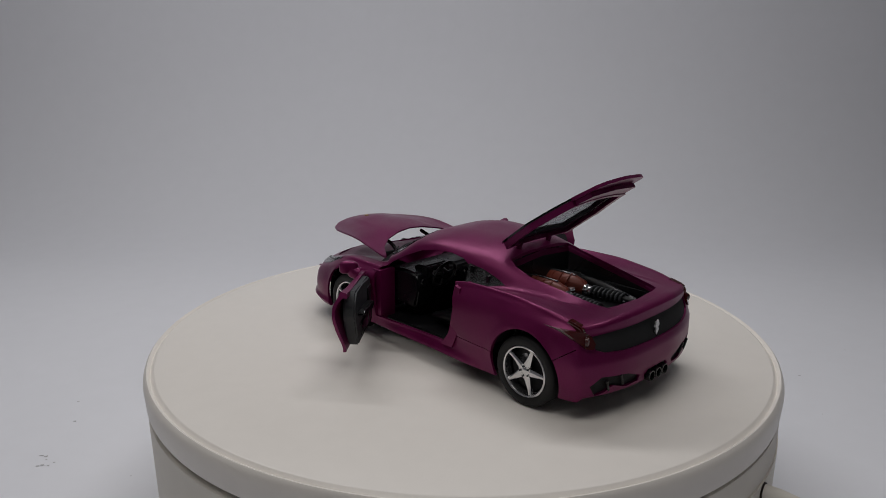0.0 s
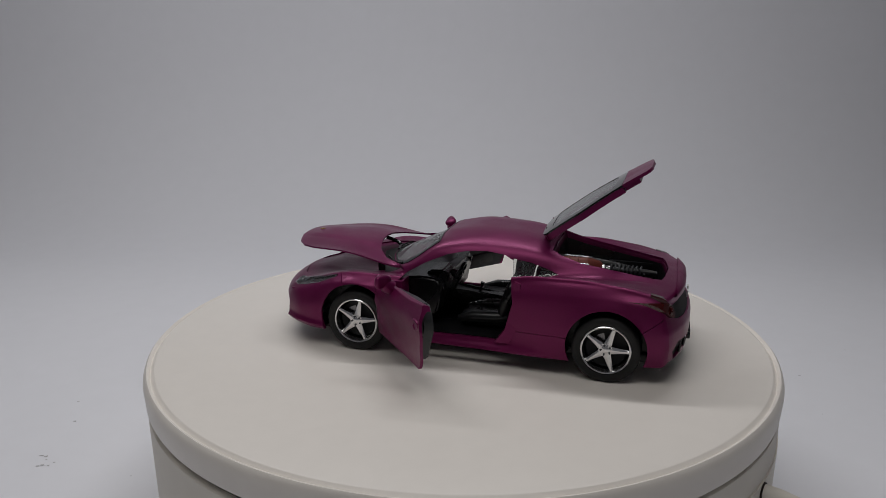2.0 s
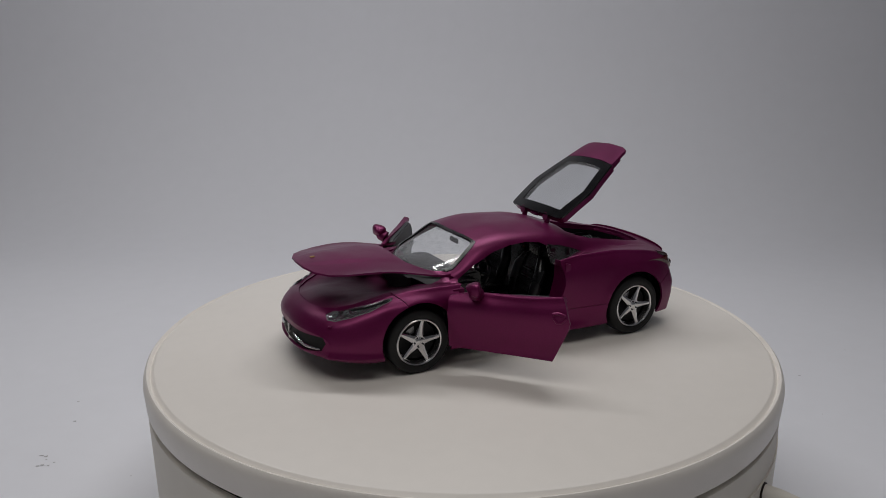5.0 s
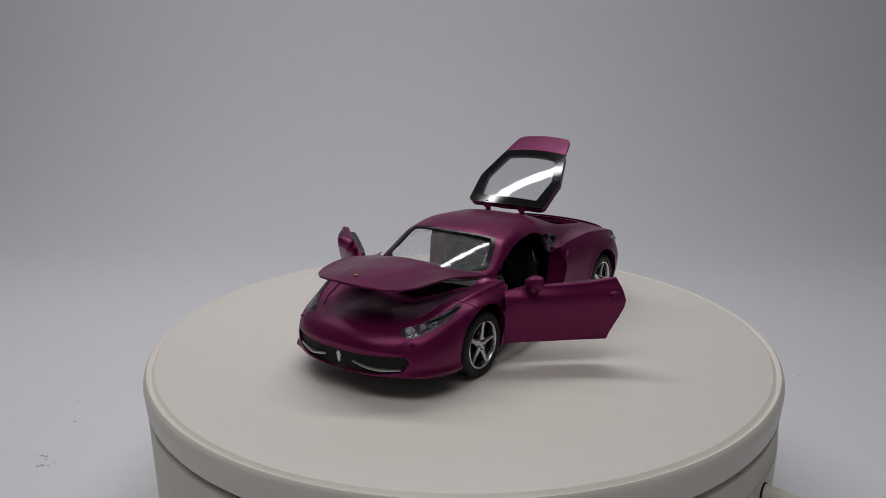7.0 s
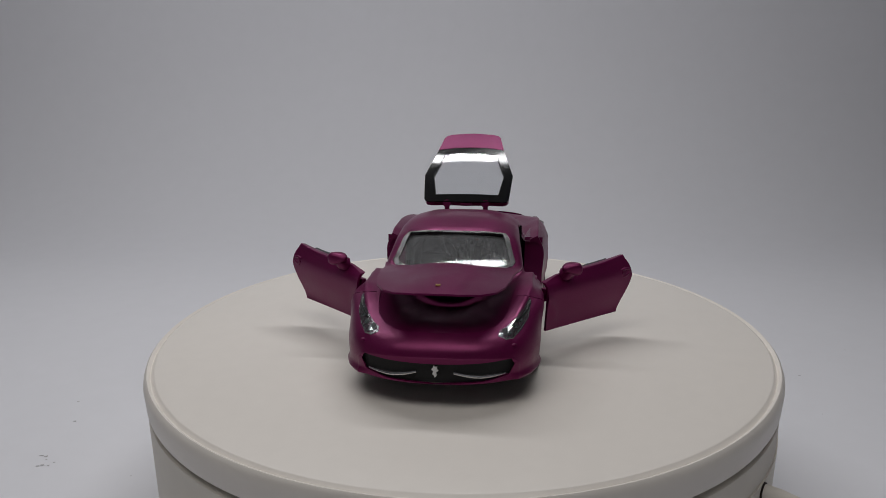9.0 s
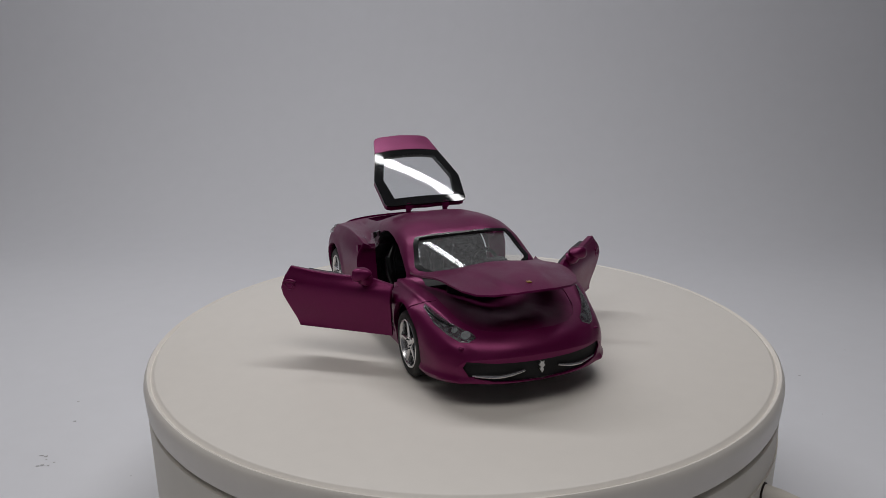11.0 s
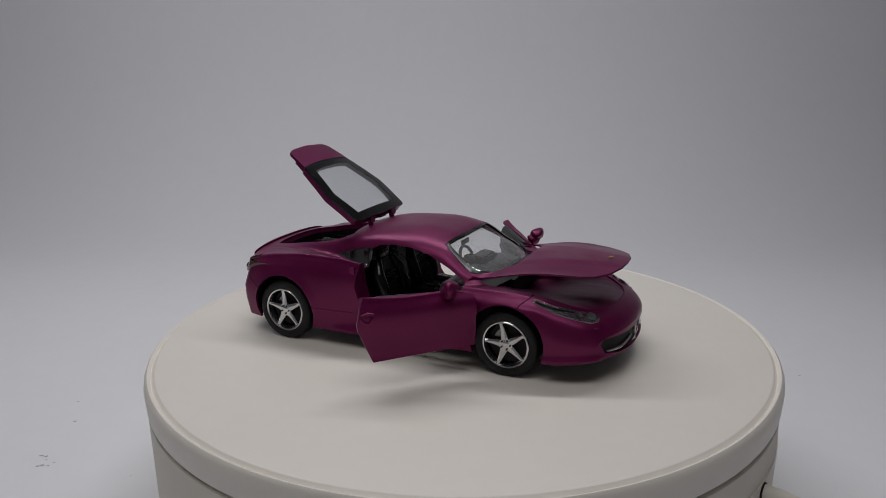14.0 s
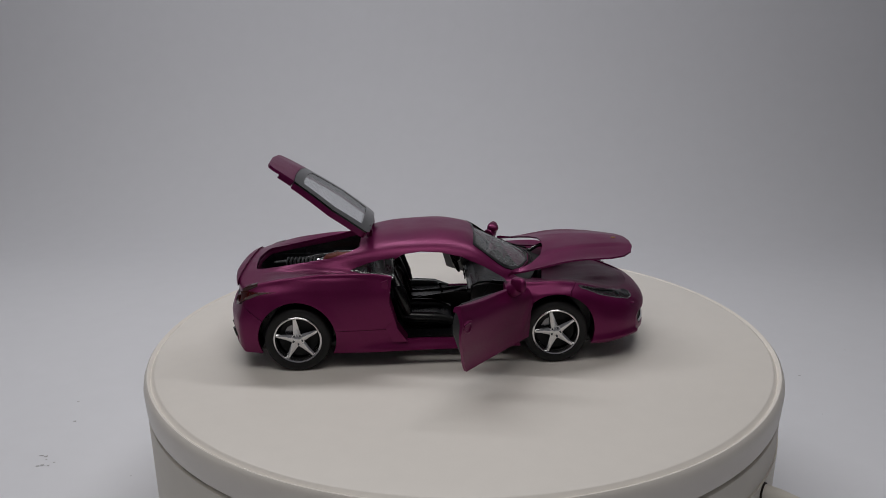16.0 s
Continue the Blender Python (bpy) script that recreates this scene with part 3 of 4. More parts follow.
# luggage bay under the bonnet
def bay_tub(outline, mat, name, levels, floor, centre, depth=0.028, close=True, label=""):
    """A bowl hung from an opening: levels of (spread, share of the depth); floor gives the height at x."""
    bm = bmesh.new()
    loops = []
    n = len(outline)
    for s, f in levels:
        loop = []
        for x, y in outline:
            top = top_of(x, y) - depth
            px = centre + (x - centre) * s
            loop.append(bm.verts.new((px, y * s, top + (floor(px) - top) * f)))
        loops.append(loop)
    for a, b in zip(loops, loops[1:]):
        for i in range(n):
            bm.faces.new((a[i], a[(i + 1) % n], b[(i + 1) % n], b[i]))
    if close:
        bm.faces.new(loops[-1])
    else:
        bmesh.ops.solidify(bm, geom=bm.faces[:], thickness=0.008)
    return part(name, bm, mat, CAR, label)


def luggage_bay():
    """A smooth hollow that starts as a shallow rebate at the bonnet's edge and sinks towards its middle."""
    outline = []
    base = ring(HOOD_SIDE, COWL_BACK)
    for (x0, y0), (x1, y1) in zip(base, base[1:] + base[:1]):
        outline += [(x0 + (x1 - x0) * k / 3, y0 + (y1 - y0) * k / 3) for k in range(3)]
    bm = bmesh.new()
    loops = []
    for k in range(13):
        u = k / 13
        sink = 0.014 + 0.008 * min(1.0, u * 12) + 0.24 * (u * u * (3 - 2 * u)) ** 0.9
        loops.append([])
        for x, y in outline:
            px, py = 1.17 + (x - 1.17) * (1 - u) * 0.998, y * (1 - u) * 0.998
            loops[-1].append(bm.verts.new((px, py, top_of(min(2.2, px), py) - sink)))
    n = len(outline)
    for a, b in zip(loops, loops[1:]):
        for i in range(n):
            bm.faces.new((a[i], a[(i + 1) % n], b[(i + 1) % n], b[i]))
    bm.faces.new(loops[-1])
    part("luggage_bay", bm, PURPLE, CAR, "purple luggage bay", 60)


luggage_bay()
# added black block standing in for the shade under the raised bonnet
part("bay_dark_block", box(1.20, 1.24, -0.46, 0.46, 0.58, 0.868, 0.012), RUBBER, CAR, "black block added to darken the back of the luggage bay")
bay_tub(whole(BAY_HALF), BLACK, "engine_bay", ((0.95, 0.10), (0.93, 0.35), (0.91, 0.92), (0.88, 1.0), (0.5, 1.0)), lambda x: 0.62, -1.28, label="black engine bay")
bay_tub(whole(BAY_HALF), PURPLE, "bay_rim", ((0.990, 0.0), (0.965, 0.06), (0.955, 0.28)), lambda x: 0.62, -1.28, close=False, label="purple rim of the engine bay")

# bonnet, raised at its nose
bonnet_mesh = cut(shell(0.0, 0.017, 0.72, 9.0), prism(ring(HOOD_SIDE, HOOD_BACK), 0.50, 1.5, "z"), "INTERSECT")
RAISE = Matrix.Translation((0.94, 0, 0.937)) @ Matrix.Rotation(radians(-13.8), 4, "Y") @ Matrix.Translation((-0.90, 0, -0.87))
bonnet_mesh.transform(RAISE)
bonnet = part("bonnet", scaled(bonnet_mesh), PURPLE, CAR, "raised purple bonnet")
badge = box(2.055, 2.10, -0.022, 0.022, 0, 0.012, 0.004)
part("badge", moved(badge, RAISE @ Matrix.Translation((0, 0, top_of(2.08, 0) - 0.003)) @ Matrix.Translation((2.08, 0, 0)) @ Matrix.Rotation(radians(14), 4, "Y") @ Matrix.Translation((-2.08, 0, 0))), GOLD, bonnet, "small gold badge")
for y in (0.30, -0.30):
    arm = tube([(1.16, y, 0.82), (1.22, y, 0.88), (1.30, y, 0.93), (1.42, y, 0.965)], 0.022, 8)
    part("hinge", arm, BLACK, bonnet, "black bonnet hinge")


# doors
def door(side):
    turn = Matrix.Translation((0.99, 1.055 * side, -0.005 if side > 0 else 0.045)) @ Matrix.Rotation(radians(-49 if side > 0 else 50.5), 4, "Z") @ Matrix.Translation((-0.95, -0.925 * side, 0))
    skin = cut(RAW.copy(), prism(DOOR_SKIN, *sorted((0.83 * side, 1.3 * side)), "y"), "INTERSECT")
    skin.transform(turn)
    root = part("door", scaled(skin), PURPLE, CAR, "open purple door")
    inside = [(0.80, 0.31), (0.80, 0.79), (0.74, 0.83), (0.30, 0.865), (0.02, 0.89), (-0.06, 0.80), (-0.09, 0.70), (-0.07, 0.62), (0.06, 0.31)]
    card = prism(inside, *sorted((0.765 * side, 0.885 * side)), "y")
    bmesh.ops.bevel(card, geom=card.edges[:], offset=0.018, segments=2, affect="EDGES")
    part("door_card", moved(card, turn), DARKGREY, root, "dark grey inner panel")
    rest = prism([(0.70, 0.56), (0.62, 0.60), (0.10, 0.68), (0.04, 0.64), (0.12, 0.60), (0.55, 0.52)], *sorted((0.70 * side, 0.775 * side)), "y")
    bmesh.ops.bevel(rest, geom=rest.edges[:], offset=0.012, segments=2, affect="EDGES")
    part("armrest", moved(rest, turn), BLACK, root, "black armrest")
    for x0, x1, z0, z1 in ((0.20, 0.56, 0.36, 0.50), (0.60, 0.76, 0.36, 0.74)):
        ins = box(x0, x1, *sorted((0.752 * side, 0.775 * side)), z0, z1, 0.008)
        part("pocket", moved(ins, turn), BLACK, root)
    # wing mirror: a drop-shaped pod on a short foot
    bm = bmesh.new()
    bmesh.ops.create_uvsphere(bm, u_segments=28, v_segments=16, radius=1.0)
    for v in bm.verts:
        x, y, z = (math.copysign(abs(c) ** 0.72, c) for c in v.co)
        taper = 1.0 - 0.50 * max(0.0, x) ** 1.4
        v.co = Vector((0.715 + (0.105 if x > 0 else 0.050) * x - 0.030 * y, (0.975 + 0.098 * y * taper) * side, 0.930 + (0.068 + 0.012 * y) * z * taper))
    pod = part("mirror", moved(bm, turn), PURPLE, root, "purple wing mirror")
    foot = tube([(0.74, 0.88 * side, 0.85), (0.735, 0.94 * side, 0.875), (0.73, 0.965 * side, 0.91)], [0.075, 0.070, 0.06], 12)
    part("foot", moved(foot, turn), PURPLE, pod)
    # handle scoop near the trailing edge
    y = 0.955 * side
    grip = tube([(-0.055, y, 0.775), (-0.10, y, 0.785), (-0.165, y, 0.77), (-0.175, y, 0.745), (-0.13, y, 0.70), (-0.09, y, 0.695), (-0.06, y, 0.735)], 0.018, 10, True)
    part("handle", moved(grip, turn), PURPLE, root)
    hinge = box(0.88, 0.99, *sorted((0.80 * side, 0.86 * side)), 0.58, 0.72, 0.01)
    part("hinge", moved(hinge, turn), PURPLE, root)
    return root


door(1)
door(-1)


# wheels
def wheel(x, side, r, y):
    root = new("wheel")
    root.parent = CAR
    root.matrix_local = pose(x * S, y * side * S, r * S, 0, 0, 0 if side > 0 else 180)
    w = 0.24
    phase = (-0.20 if x > 0 else -0.33) if side > 0 else (0.26 if x > 0 else 0.11)
    prof = [(0.238, -w), (r - 0.03, -w), (r - 0.008, -w + 0.02), (r, -w + 0.05), (r, -0.045), (r - 0.006, -0.02), (r - 0.022, -0.004), (r - 0.04, 0.0), (0.275, 0.0), (0.262, -0.003), (0.246, -0.012), (0.238, -w)]
    part("tyre", lathe(prof, 64, "y"), RUBBER, root)
    rim = lathe([(0.232, -0.090), (0.238, -0.016), (0.247, -0.006), (0.240, 0.0), (0.228, -0.005), (0.221, -0.022), (0.219, -0.090), (0.232, -0.090)], 64, "y")
    for k in range(5):
        bm = bmesh.new()
        rows = []
        for d, half, lift in ((0.035, 0.042, -0.016), (0.10, 0.031, -0.020), (0.17, 0.022, -0.020), (0.222, 0.018, -0.012)):
            rows.append([bm.verts.new(p) for p in ((-half, lift - 0.010, d), (-half * 0.45, lift, d), (half * 0.45, lift, d), (half, lift - 0.010, d), (half, lift - 0.04, d), (-half, lift - 0.04, d))])
        for a, b in zip(rows, rows[1:]):
            for i in range(6):
                bm.faces.new((a[i], a[(i + 1) % 6], b[(i + 1) % 6], b[i]))
        bm.faces.new(rows[0])
        bm.faces.new(rows[-1])
        rim = join(rim, moved(bm, Matrix.Rotation(2 * math.pi * k / 5 + phase, 4, "Y")))
    rim = join(rim, lathe([(0.0, -0.012), (0.030, -0.012), (0.036, -0.016), (0.068, -0.018), (0.072, -0.03), (0.072, -0.06), (0.0, -0.06)], 30, "y"))
    part("rim", rim, CHROME, root, "chrome five-spoke rim", 40)
    for k in range(5):
        a = 2 * math.pi * (k + 0.5) / 5 + phase
        nut = lathe([(0.0, -0.004), (0.008, -0.005), (0.010, -0.020), (0.0, -0.020)], 8, "y")
        part("wheel_nut", moved(nut, Matrix.Translation((0.050 * math.sin(a), 0, 0.050 * math.cos(a)))), DARKGREY, root)
    part("brake_disc", lathe([(0.0, -0.095), (0.198, -0.095), (0.205, -0.100), (0.205, -0.12), (0.0, -0.12)], 40, "y"), MATTE, root, "black brake disc")
    cal = [(0.10 * math.cos(radians(a)) if r2 == 0 else 0.185 * math.cos(radians(a)), 0.10 * math.sin(radians(a)) if r2 == 0 else 0.185 * math.sin(radians(a))) for r2, angs in ((0, (20, 50, 80)), (1, (80, 50, 20))) for a in angs]
    part("caliper", prism([(a * 0.85, b * 0.85) for a, b in cal], -0.110, -0.085, "y"), LAMPCHROME, root, "silver brake caliper")
    return root


for wx, wr, wy in ((1.325, 0.335, 0.935), (-1.325, 0.338, 1.005)):
    for sd in (1, -1):
        wheel(wx, sd, wr, wy)
        # black liner in the wheel arch
        ln = lathe([(0.412, 0.68), (0.412, wy - 0.05), (0.425, wy - 0.05), (0.425, 0.67), (0.0, 0.67), (0.0, 0.68), (0.412, 0.68)], 48, "y")
        bmesh.ops.bisect_plane(ln, geom=ln.verts[:] + ln.edges[:] + ln.faces[:], plane_co=(0, 0, -0.14), plane_no=(0, 0, -1), clear_outer=True)
        part("arch_liner", moved(ln, Matrix.Translation((wx, 0, 0.355)) @ Matrix.Diagonal((1, sd, 1, 1))), BLACK, CAR)

part("chassis", box(-1.80, 1.95, -0.74, 0.74, 0.15, 0.24, 0.03), BLACK, CAR, "black underbody")
part("front_floor", box(1.0, 2.05, -0.50, 0.50, 0.20, 0.40, 0.04), BLACK, CAR)


# engine lid on two posts
def lid():
    root = new("engine_lid")
    root.parent = CAR
    root["label"] = "raised engine lid with a clear window and purple tip"
    root.matrix_local = Matrix.Translation(Vector((-0.580, 0, 1.342)) * S) @ Matrix.Rotation(radians(35.2), 4, "Y")
    edge = [(0.015, 0.0), (0.0, 0.46), (-0.02, 0.51), (-0.05, 0.53), (-0.45, 0.565), (-0.93, 0.43), (-0.96, 0.20), (-0.965, 0.0)]
    hole = [(-0.115, 0.0), (-0.115, 0.395), (-0.45, 0.455), (-0.84, 0.335), (-0.865, 0.18), (-0.87, 0.0)]
    tip = [(-0.972, 0.0), (-0.967, 0.20), (-0.937, 0.43), (-1.19, 0.375), (-1.23, 0.345), (-1.255, 0.28), (-1.275, 0.0)]

    def bowed(me):
        for v in me.vertices:
            v.co.z -= 0.09 * v.co.y ** 2 + 0.07 * (v.co.x + 0.5) ** 2
        return me

    def sheet(outline, z0, z1, holed=None, step=0.12):
        me = mesh_from(prism(outline, z0, z1, "z"), "sheet", 0)
        if holed:
            me = cut(me, prism(holed, -1, 1, "z"))
        bm = bmesh.new()
        bm.from_mesh(me)
        for axis in ((0, 1, 0), (1, 0, 0)):
            for k in range(-12, 9):
                g = bm.verts[:] + bm.edges[:] + bm.faces[:]
                bmesh.ops.bisect_plane(bm, geom=g, plane_co=Vector(axis) * (k * step + 0.013), plane_no=axis)
        out = mesh_from(bm, "sheet", 0)
        return scaled(bowed(out), 30)

    part("border", sheet(whole(edge), 0.0, 0.018, whole(hole)), GLOSSBLACK, root, "gloss black window border")
    pane = part("pane", sheet(whole(hole), 0.002, 0.014), GLASS, root, "clear window pane")
    pane.visible_shadow = False
    part("tip", sheet(whole(tip), -0.012, 0.020), PURPLE, root, "purple spoiler tip")
    under = [(x * 0.985 - 0.01, y * 0.985) for x, y in edge]
    inner = [(-0.47 + (x + 0.47) * 0.90, y * 0.90) for x, y in edge]
    trim = [(x, y * 0.98) for x, y in hole]
    part("inner_trim", sheet(whole([(-0.47 + (x + 0.47) * 0.895, y * 0.895) for x, y in edge]), -0.034, -0.004, whole(trim)), BLACK, root, "black inner trim")
    part("inner_frame", sheet(whole(under), -0.068, -0.002, whole(inner)), PURPLE, root, "purple inner frame")
    lip = [(-0.95, 0.0), (-0.94, 0.40), (-1.10, 0.36), (-1.12, 0.0)]
    part("tip_stiffener", sheet(whole(lip), -0.060, -0.014), PURPLE, root)
    for y in (0.24, -0.24):
        part("post", tube([(0.02, y, -0.03), (-0.01, y, -0.06), (0.06, y, -0.125), (0.10, y, -0.20)], [0.05, 0.034, 0.03, 0.03], 12), PURPLE, root, "purple hinge post")
    part("latch", box(-0.04, 0.03, -0.07, 0.07, -0.065, -0.03, 0.01), PURPLE, root)


lid()

# front end
part("grille", scaled(cut(shell(-0.034, 0.02, *FRONT), prism(broad([(a * 1.03, 0.35 + (b - 0.35) * 1.15) for a, b in GRILLE_HALF]), 1.7, 2.8, "x"), "INTERSECT", True)), MATTE, CAR, "black front grille")


def nose_x(y, z):
    hit = TREE.ray_cast(Vector((4.0, y, z)), Vector((-1, 0, 0)))
    return hit[0].x if hit[0] else 2.2


def tail_x(y, z):
    hit = TREE.ray_cast(Vector((-4.0, y, z)), Vector((1, 0, 0)))
    return hit[0].x if hit[0] else -2.0


for side in (1, -1):
    strip = []
    for k in range(11):
        u = k / 10
        y = side * (0.17 + 0.46 * u)
        z = 0.358 - 0.045 * math.sin(min(1.0, u * 1.6) * math.pi / 2) + 0.02 * max(0, u - 0.6)
        strip.append((nose_x(y, z) - 0.02, y, z))
    part("grille_strip", tube(strip, [0.012 + 0.006 * math.sin(math.pi * k / 10) for k in range(11)], 8), CHROME, CAR, "chrome strip in the grille")
# maker's emblems as plain upright marks
mark = [(0.000, -0.055), (0.018, -0.030), (0.010, -0.008), (0.030, 0.012), (0.018, 0.030), (0.022, 0.052), (0.002, 0.046), (-0.012, 0.058), (-0.018, 0.034), (-0.030, 0.020), (-0.012, 0.006), (-0.022, -0.020), (-0.010, -0.030)]


def emblem(x, z, size, facing):
    bm = prism([(a * size, z + b * size) for a, b in mark], x - 0.008, x + 0.008, "x")
    part("emblem", bm, SILVER, CAR, "small silver emblem", 0)


emblem(nose_x(0, 0.37) - 0.022, 0.365, 1.05, 1)

PROUD, PROUDER = shell(0.006, 0.02, *FRONT), shell(0.014, 0.008, *FRONT)
# headlamps: reflector, lens and lamp bowls
LAMP = [(2.165, 0.555), (2.175, 0.63), (2.12, 0.695), (1.98, 0.765), (1.80, 0.825), (1.58, 0.845), (1.56, 0.825), (1.74, 0.775), (1.90, 0.705), (2.03, 0.625), (2.10, 0.565)]
for side in (1, -1):
    out = [(x, y * side) for x, y in LAMP]
    head = part("headlamp", scaled(cut(PROUD.copy(), prism(out, 0.5, 1.2, "z"), "INTERSECT", True)), LAMPCHROME, CAR, "clear headlamp with a silver reflector")
    for x, y, r in ((2.10, 0.625, 0.046), (2.00, 0.695, 0.030), (1.89, 0.748, 0.022)):
        at = Matrix.Translation((x, y * side, top_of(x, y * side) + 0.004)) @ Matrix.Rotation(radians(28), 4, "Y") @ Matrix.Rotation(radians(-25 * side), 4, "X")
        part("lamp_bowl", moved(lathe([(r, 0.010), (r * 0.85, 0.002), (r * 0.5, -0.006), (0.0, -0.008)], 20), at), LAMPCHROME, head)
    strip = [(1.60 + 0.05 * k, 0) for k in range(8)]
    part("lamp_trim", tube([(x, side * (0.83 - 0.26 * max(0, (x - 1.6) / 0.55) ** 1.6), top_of(x, side * (0.83 - 0.26 * max(0, (x - 1.6) / 0.55) ** 1.6)) + 0.010) for x, _ in strip], 0.012, 6), BLACK, head)
    lens = part("lens", scaled(cut(PROUDER.copy(), prism(out, 0.5, 1.2, "z"), "INTERSECT", True)), LENS, head, "clear lens")
    lens.visible_shadow = False
    part("washer", lathe([(0.0, 0.012), (0.02, 0.010), (0.026, 0.0), (0.0, -0.01)], 16), PURPLE, CAR).matrix_local = Matrix.Translation(Vector((2.17, 0.70 * side, top_of(2.17, 0.70 * side))) * S)

# rear end
PROUDER = shell(0.026, 0.034, *REAR)
DEEP = shell(-0.030, 0.02, *REAR)
BACK = shell(-0.016, 0.02, *REAR)
rear = part("rear_panel", scaled(cut(BACK, prism(broad([(a * 1.02, 0.70 + (b - 0.70) * 1.12) for a, b in PANEL]), -2.6, -1.5, "x"), "INTERSECT", True)), MATTE, CAR, "black mesh panel between the tail lamps")
emblem(tail_x(0, 0.70) - 0.012, 0.705, 1.25, -1)
LIP = [(0.0, 0.94), (0.80, 0.93), (0.83, 0.86), (0.78, 0.838), (0.55, 0.828), (0.0, 0.826)]
part("tail_lip", scaled(cut(shell(0.022, 0.024, *REAR), prism(broad(LIP), -2.6, -1.95, "x"), "INTERSECT", True)), PURPLE, CAR, "purple lip over the tail panel")
TAIL_LAMP = [(0.975, 0.845), (0.88, 0.84), (0.82, 0.80), (0.80, 0.73), (0.83, 0.685), (0.89, 0.70), (0.95, 0.77)]
for side in (1, -1):
    out = [(a * side, b) for a, b in TAIL_LAMP]
    tl = part("tail_lamp", scaled(cut(PROUDER.copy(), prism(out, -2.6, -1.5, "x"), "INTERSECT", True)), REDLENS, CAR, "smoked red tail lamp")
    part("diffuser_vent", scaled(cut(DEEP.copy(), prism([(0.57 * side + (a - 0.57) * 1.08 * side, 0.33 + (b - 0.33) * 1.12) for a, b in VENT], -2.6, -1.5, "x"), "INTERSECT", True)), MATTE, CAR, "black rear vent")
    for ys in (0.50, 0.66):
        z0 = 0.30 if ys < 0.6 else 0.28
        strake = tube([(tail_x(ys, 0.33) + 0.012, ys * side, z0), (tail_x(ys, 0.40) + 0.012, (ys + 0.05) * side, z0 + 0.105)], 0.014, 8)
        part("strake", strake, BLACK, CAR, "black diffuser strake")
    glow = lathe([(0.0, 0.016), (0.022, 0.014), (0.042, 0.004), (0.046, -0.02), (0.0, -0.02)], 24)
    part("round_lens", moved(glow, Matrix.Translation((tail_x(0.855 * side, 0.755) - 0.020, 0.855 * side, 0.755)) @ Matrix.Rotation(radians(-90), 4, "Y") @ Matrix.Rotation(radians(24 * side), 4, "X")), REDLENS, tl, "round dark red lens")
    crown = prism([(-1.865, 0.79), (-1.872, 0.850), (-1.84, 0.880), (-1.70, 0.915), (-1.68, 0.85)], *sorted((0.815 * side, 0.895 * side)), "y")
    bmesh.ops.bevel(crown, geom=crown.edges[:], offset=0.012, segments=2, affect="EDGES")
    part("lamp_crown", crown, REDLENS, tl)
tips = part("exhaust_box", scaled(cut(DEEP.copy(), prism([(a * 1.08, 0.28 + (b - 0.28) * 1.1) for a, b in EXHAUST], -2.6, -1.5, "x"), "INTERSECT", True)), BLACK, CAR, "black triple exhaust surround")
for y in (-0.115, 0.0, 0.115):
    pipe = lathe([(0.0, 0.05), (0.038, 0.05), (0.040, 0.0), (0.050, 0.0), (0.053, 0.012), (0.053, 0.12), (0.0, 0.12)], 24)
    part("exhaust_pipe", moved(pipe, Matrix.Translation((tail_x(0, 0.27) - 0.035, y, 0.275)) @ Matrix.Rotation(radians(90), 4, "Y")), GLOSSBLACK, tips, "dark exhaust pipe")

# cabin
part("cabin_floor", box(-0.44, 1.0, -0.80, 0.80, 0.235, 0.275, 0.01), BLACK, CAR, "black cabin floor")
part("bulkhead", moved(box(-0.02, 0.02, -0.70, 0.70, 0.0, 0.80, 0.01), Matrix.Translation((-0.46, 0, 0.24)) @ Matrix.Rotation(radians(-10), 4, "Y")), BLACK, CAR, "black bulkhead behind the seats")
for side in (1, -1):
    jamb = prism([(-0.36, 0.28), (-0.44, 0.45), (-0.46, 0.92), (-0.40, 0.94), (-0.385, 0.72), (-0.31, 0.42), (-0.21, 0.28)], *sorted((0.74 * side, 0.955 * side)), "y")
    part("door_jamb", jamb, PURPLE, CAR)
    part("hinge_post", box(0.80, 0.93, *sorted((0.68 * side, 0.895 * side)), 0.25, 0.82, 0.012), PURPLE, CAR)
    pill = prism([(-0.42, 0.92), (-0.42, 1.08), (-0.37, 1.09), (-0.355, 0.94)], *sorted((0.56 * side, 0.70 * side)), "y")
    part("pillar_trim", pill, GLOSSBLACK, CAR)
dash = prism([(0.50, 0.40), (0.46, 0.62), (0.44, 0.74), (0.50, 0.80), (0.66, 0.82), (0.92, 0.79), (0.94, 0.40)], -0.66, 0.66, "y")
bmesh.ops.bevel(dash, geom=dash.edges[:], offset=0.03, segments=3, affect="EDGES")
dash_ob = part("dashboard", dash, BLACK, CAR, "dark dashboard")
bin_ = prism([(0.42, 0.72), (0.40, 0.82), (0.46, 0.87), (0.62, 0.86), (0.66, 0.80)], 0.20, 0.54, "y")
bmesh.ops.bevel(bin_, geom=bin_.edges[:], offset=0.02, segments=2, affect="EDGES")
part("binnacle", bin_, BLACK, dash_ob)
for y in (0.30, 0.37, 0.45):
    part("dial", moved(lathe([(0.0, 0.004), (0.026, 0.004), (0.030, 0.0), (0.0, 0.0)], 20), Matrix.Translation((0.405, y, 0.79)) @ Matrix.Rotation(radians(-80), 4, "Y")), SILVER, dash_ob)
for y in (0.58, 0.08, -0.08, -0.58):
    part("air_vent", moved(lathe([(0.022, 0.004), (0.036, 0.012), (0.042, 0.0), (0.022, 0.0)], 20), Matrix.Translation((0.440, y, 0.70)) @ Matrix.Rotation(radians(-90), 4, "Y")), GLOSSBLACK, dash_ob)
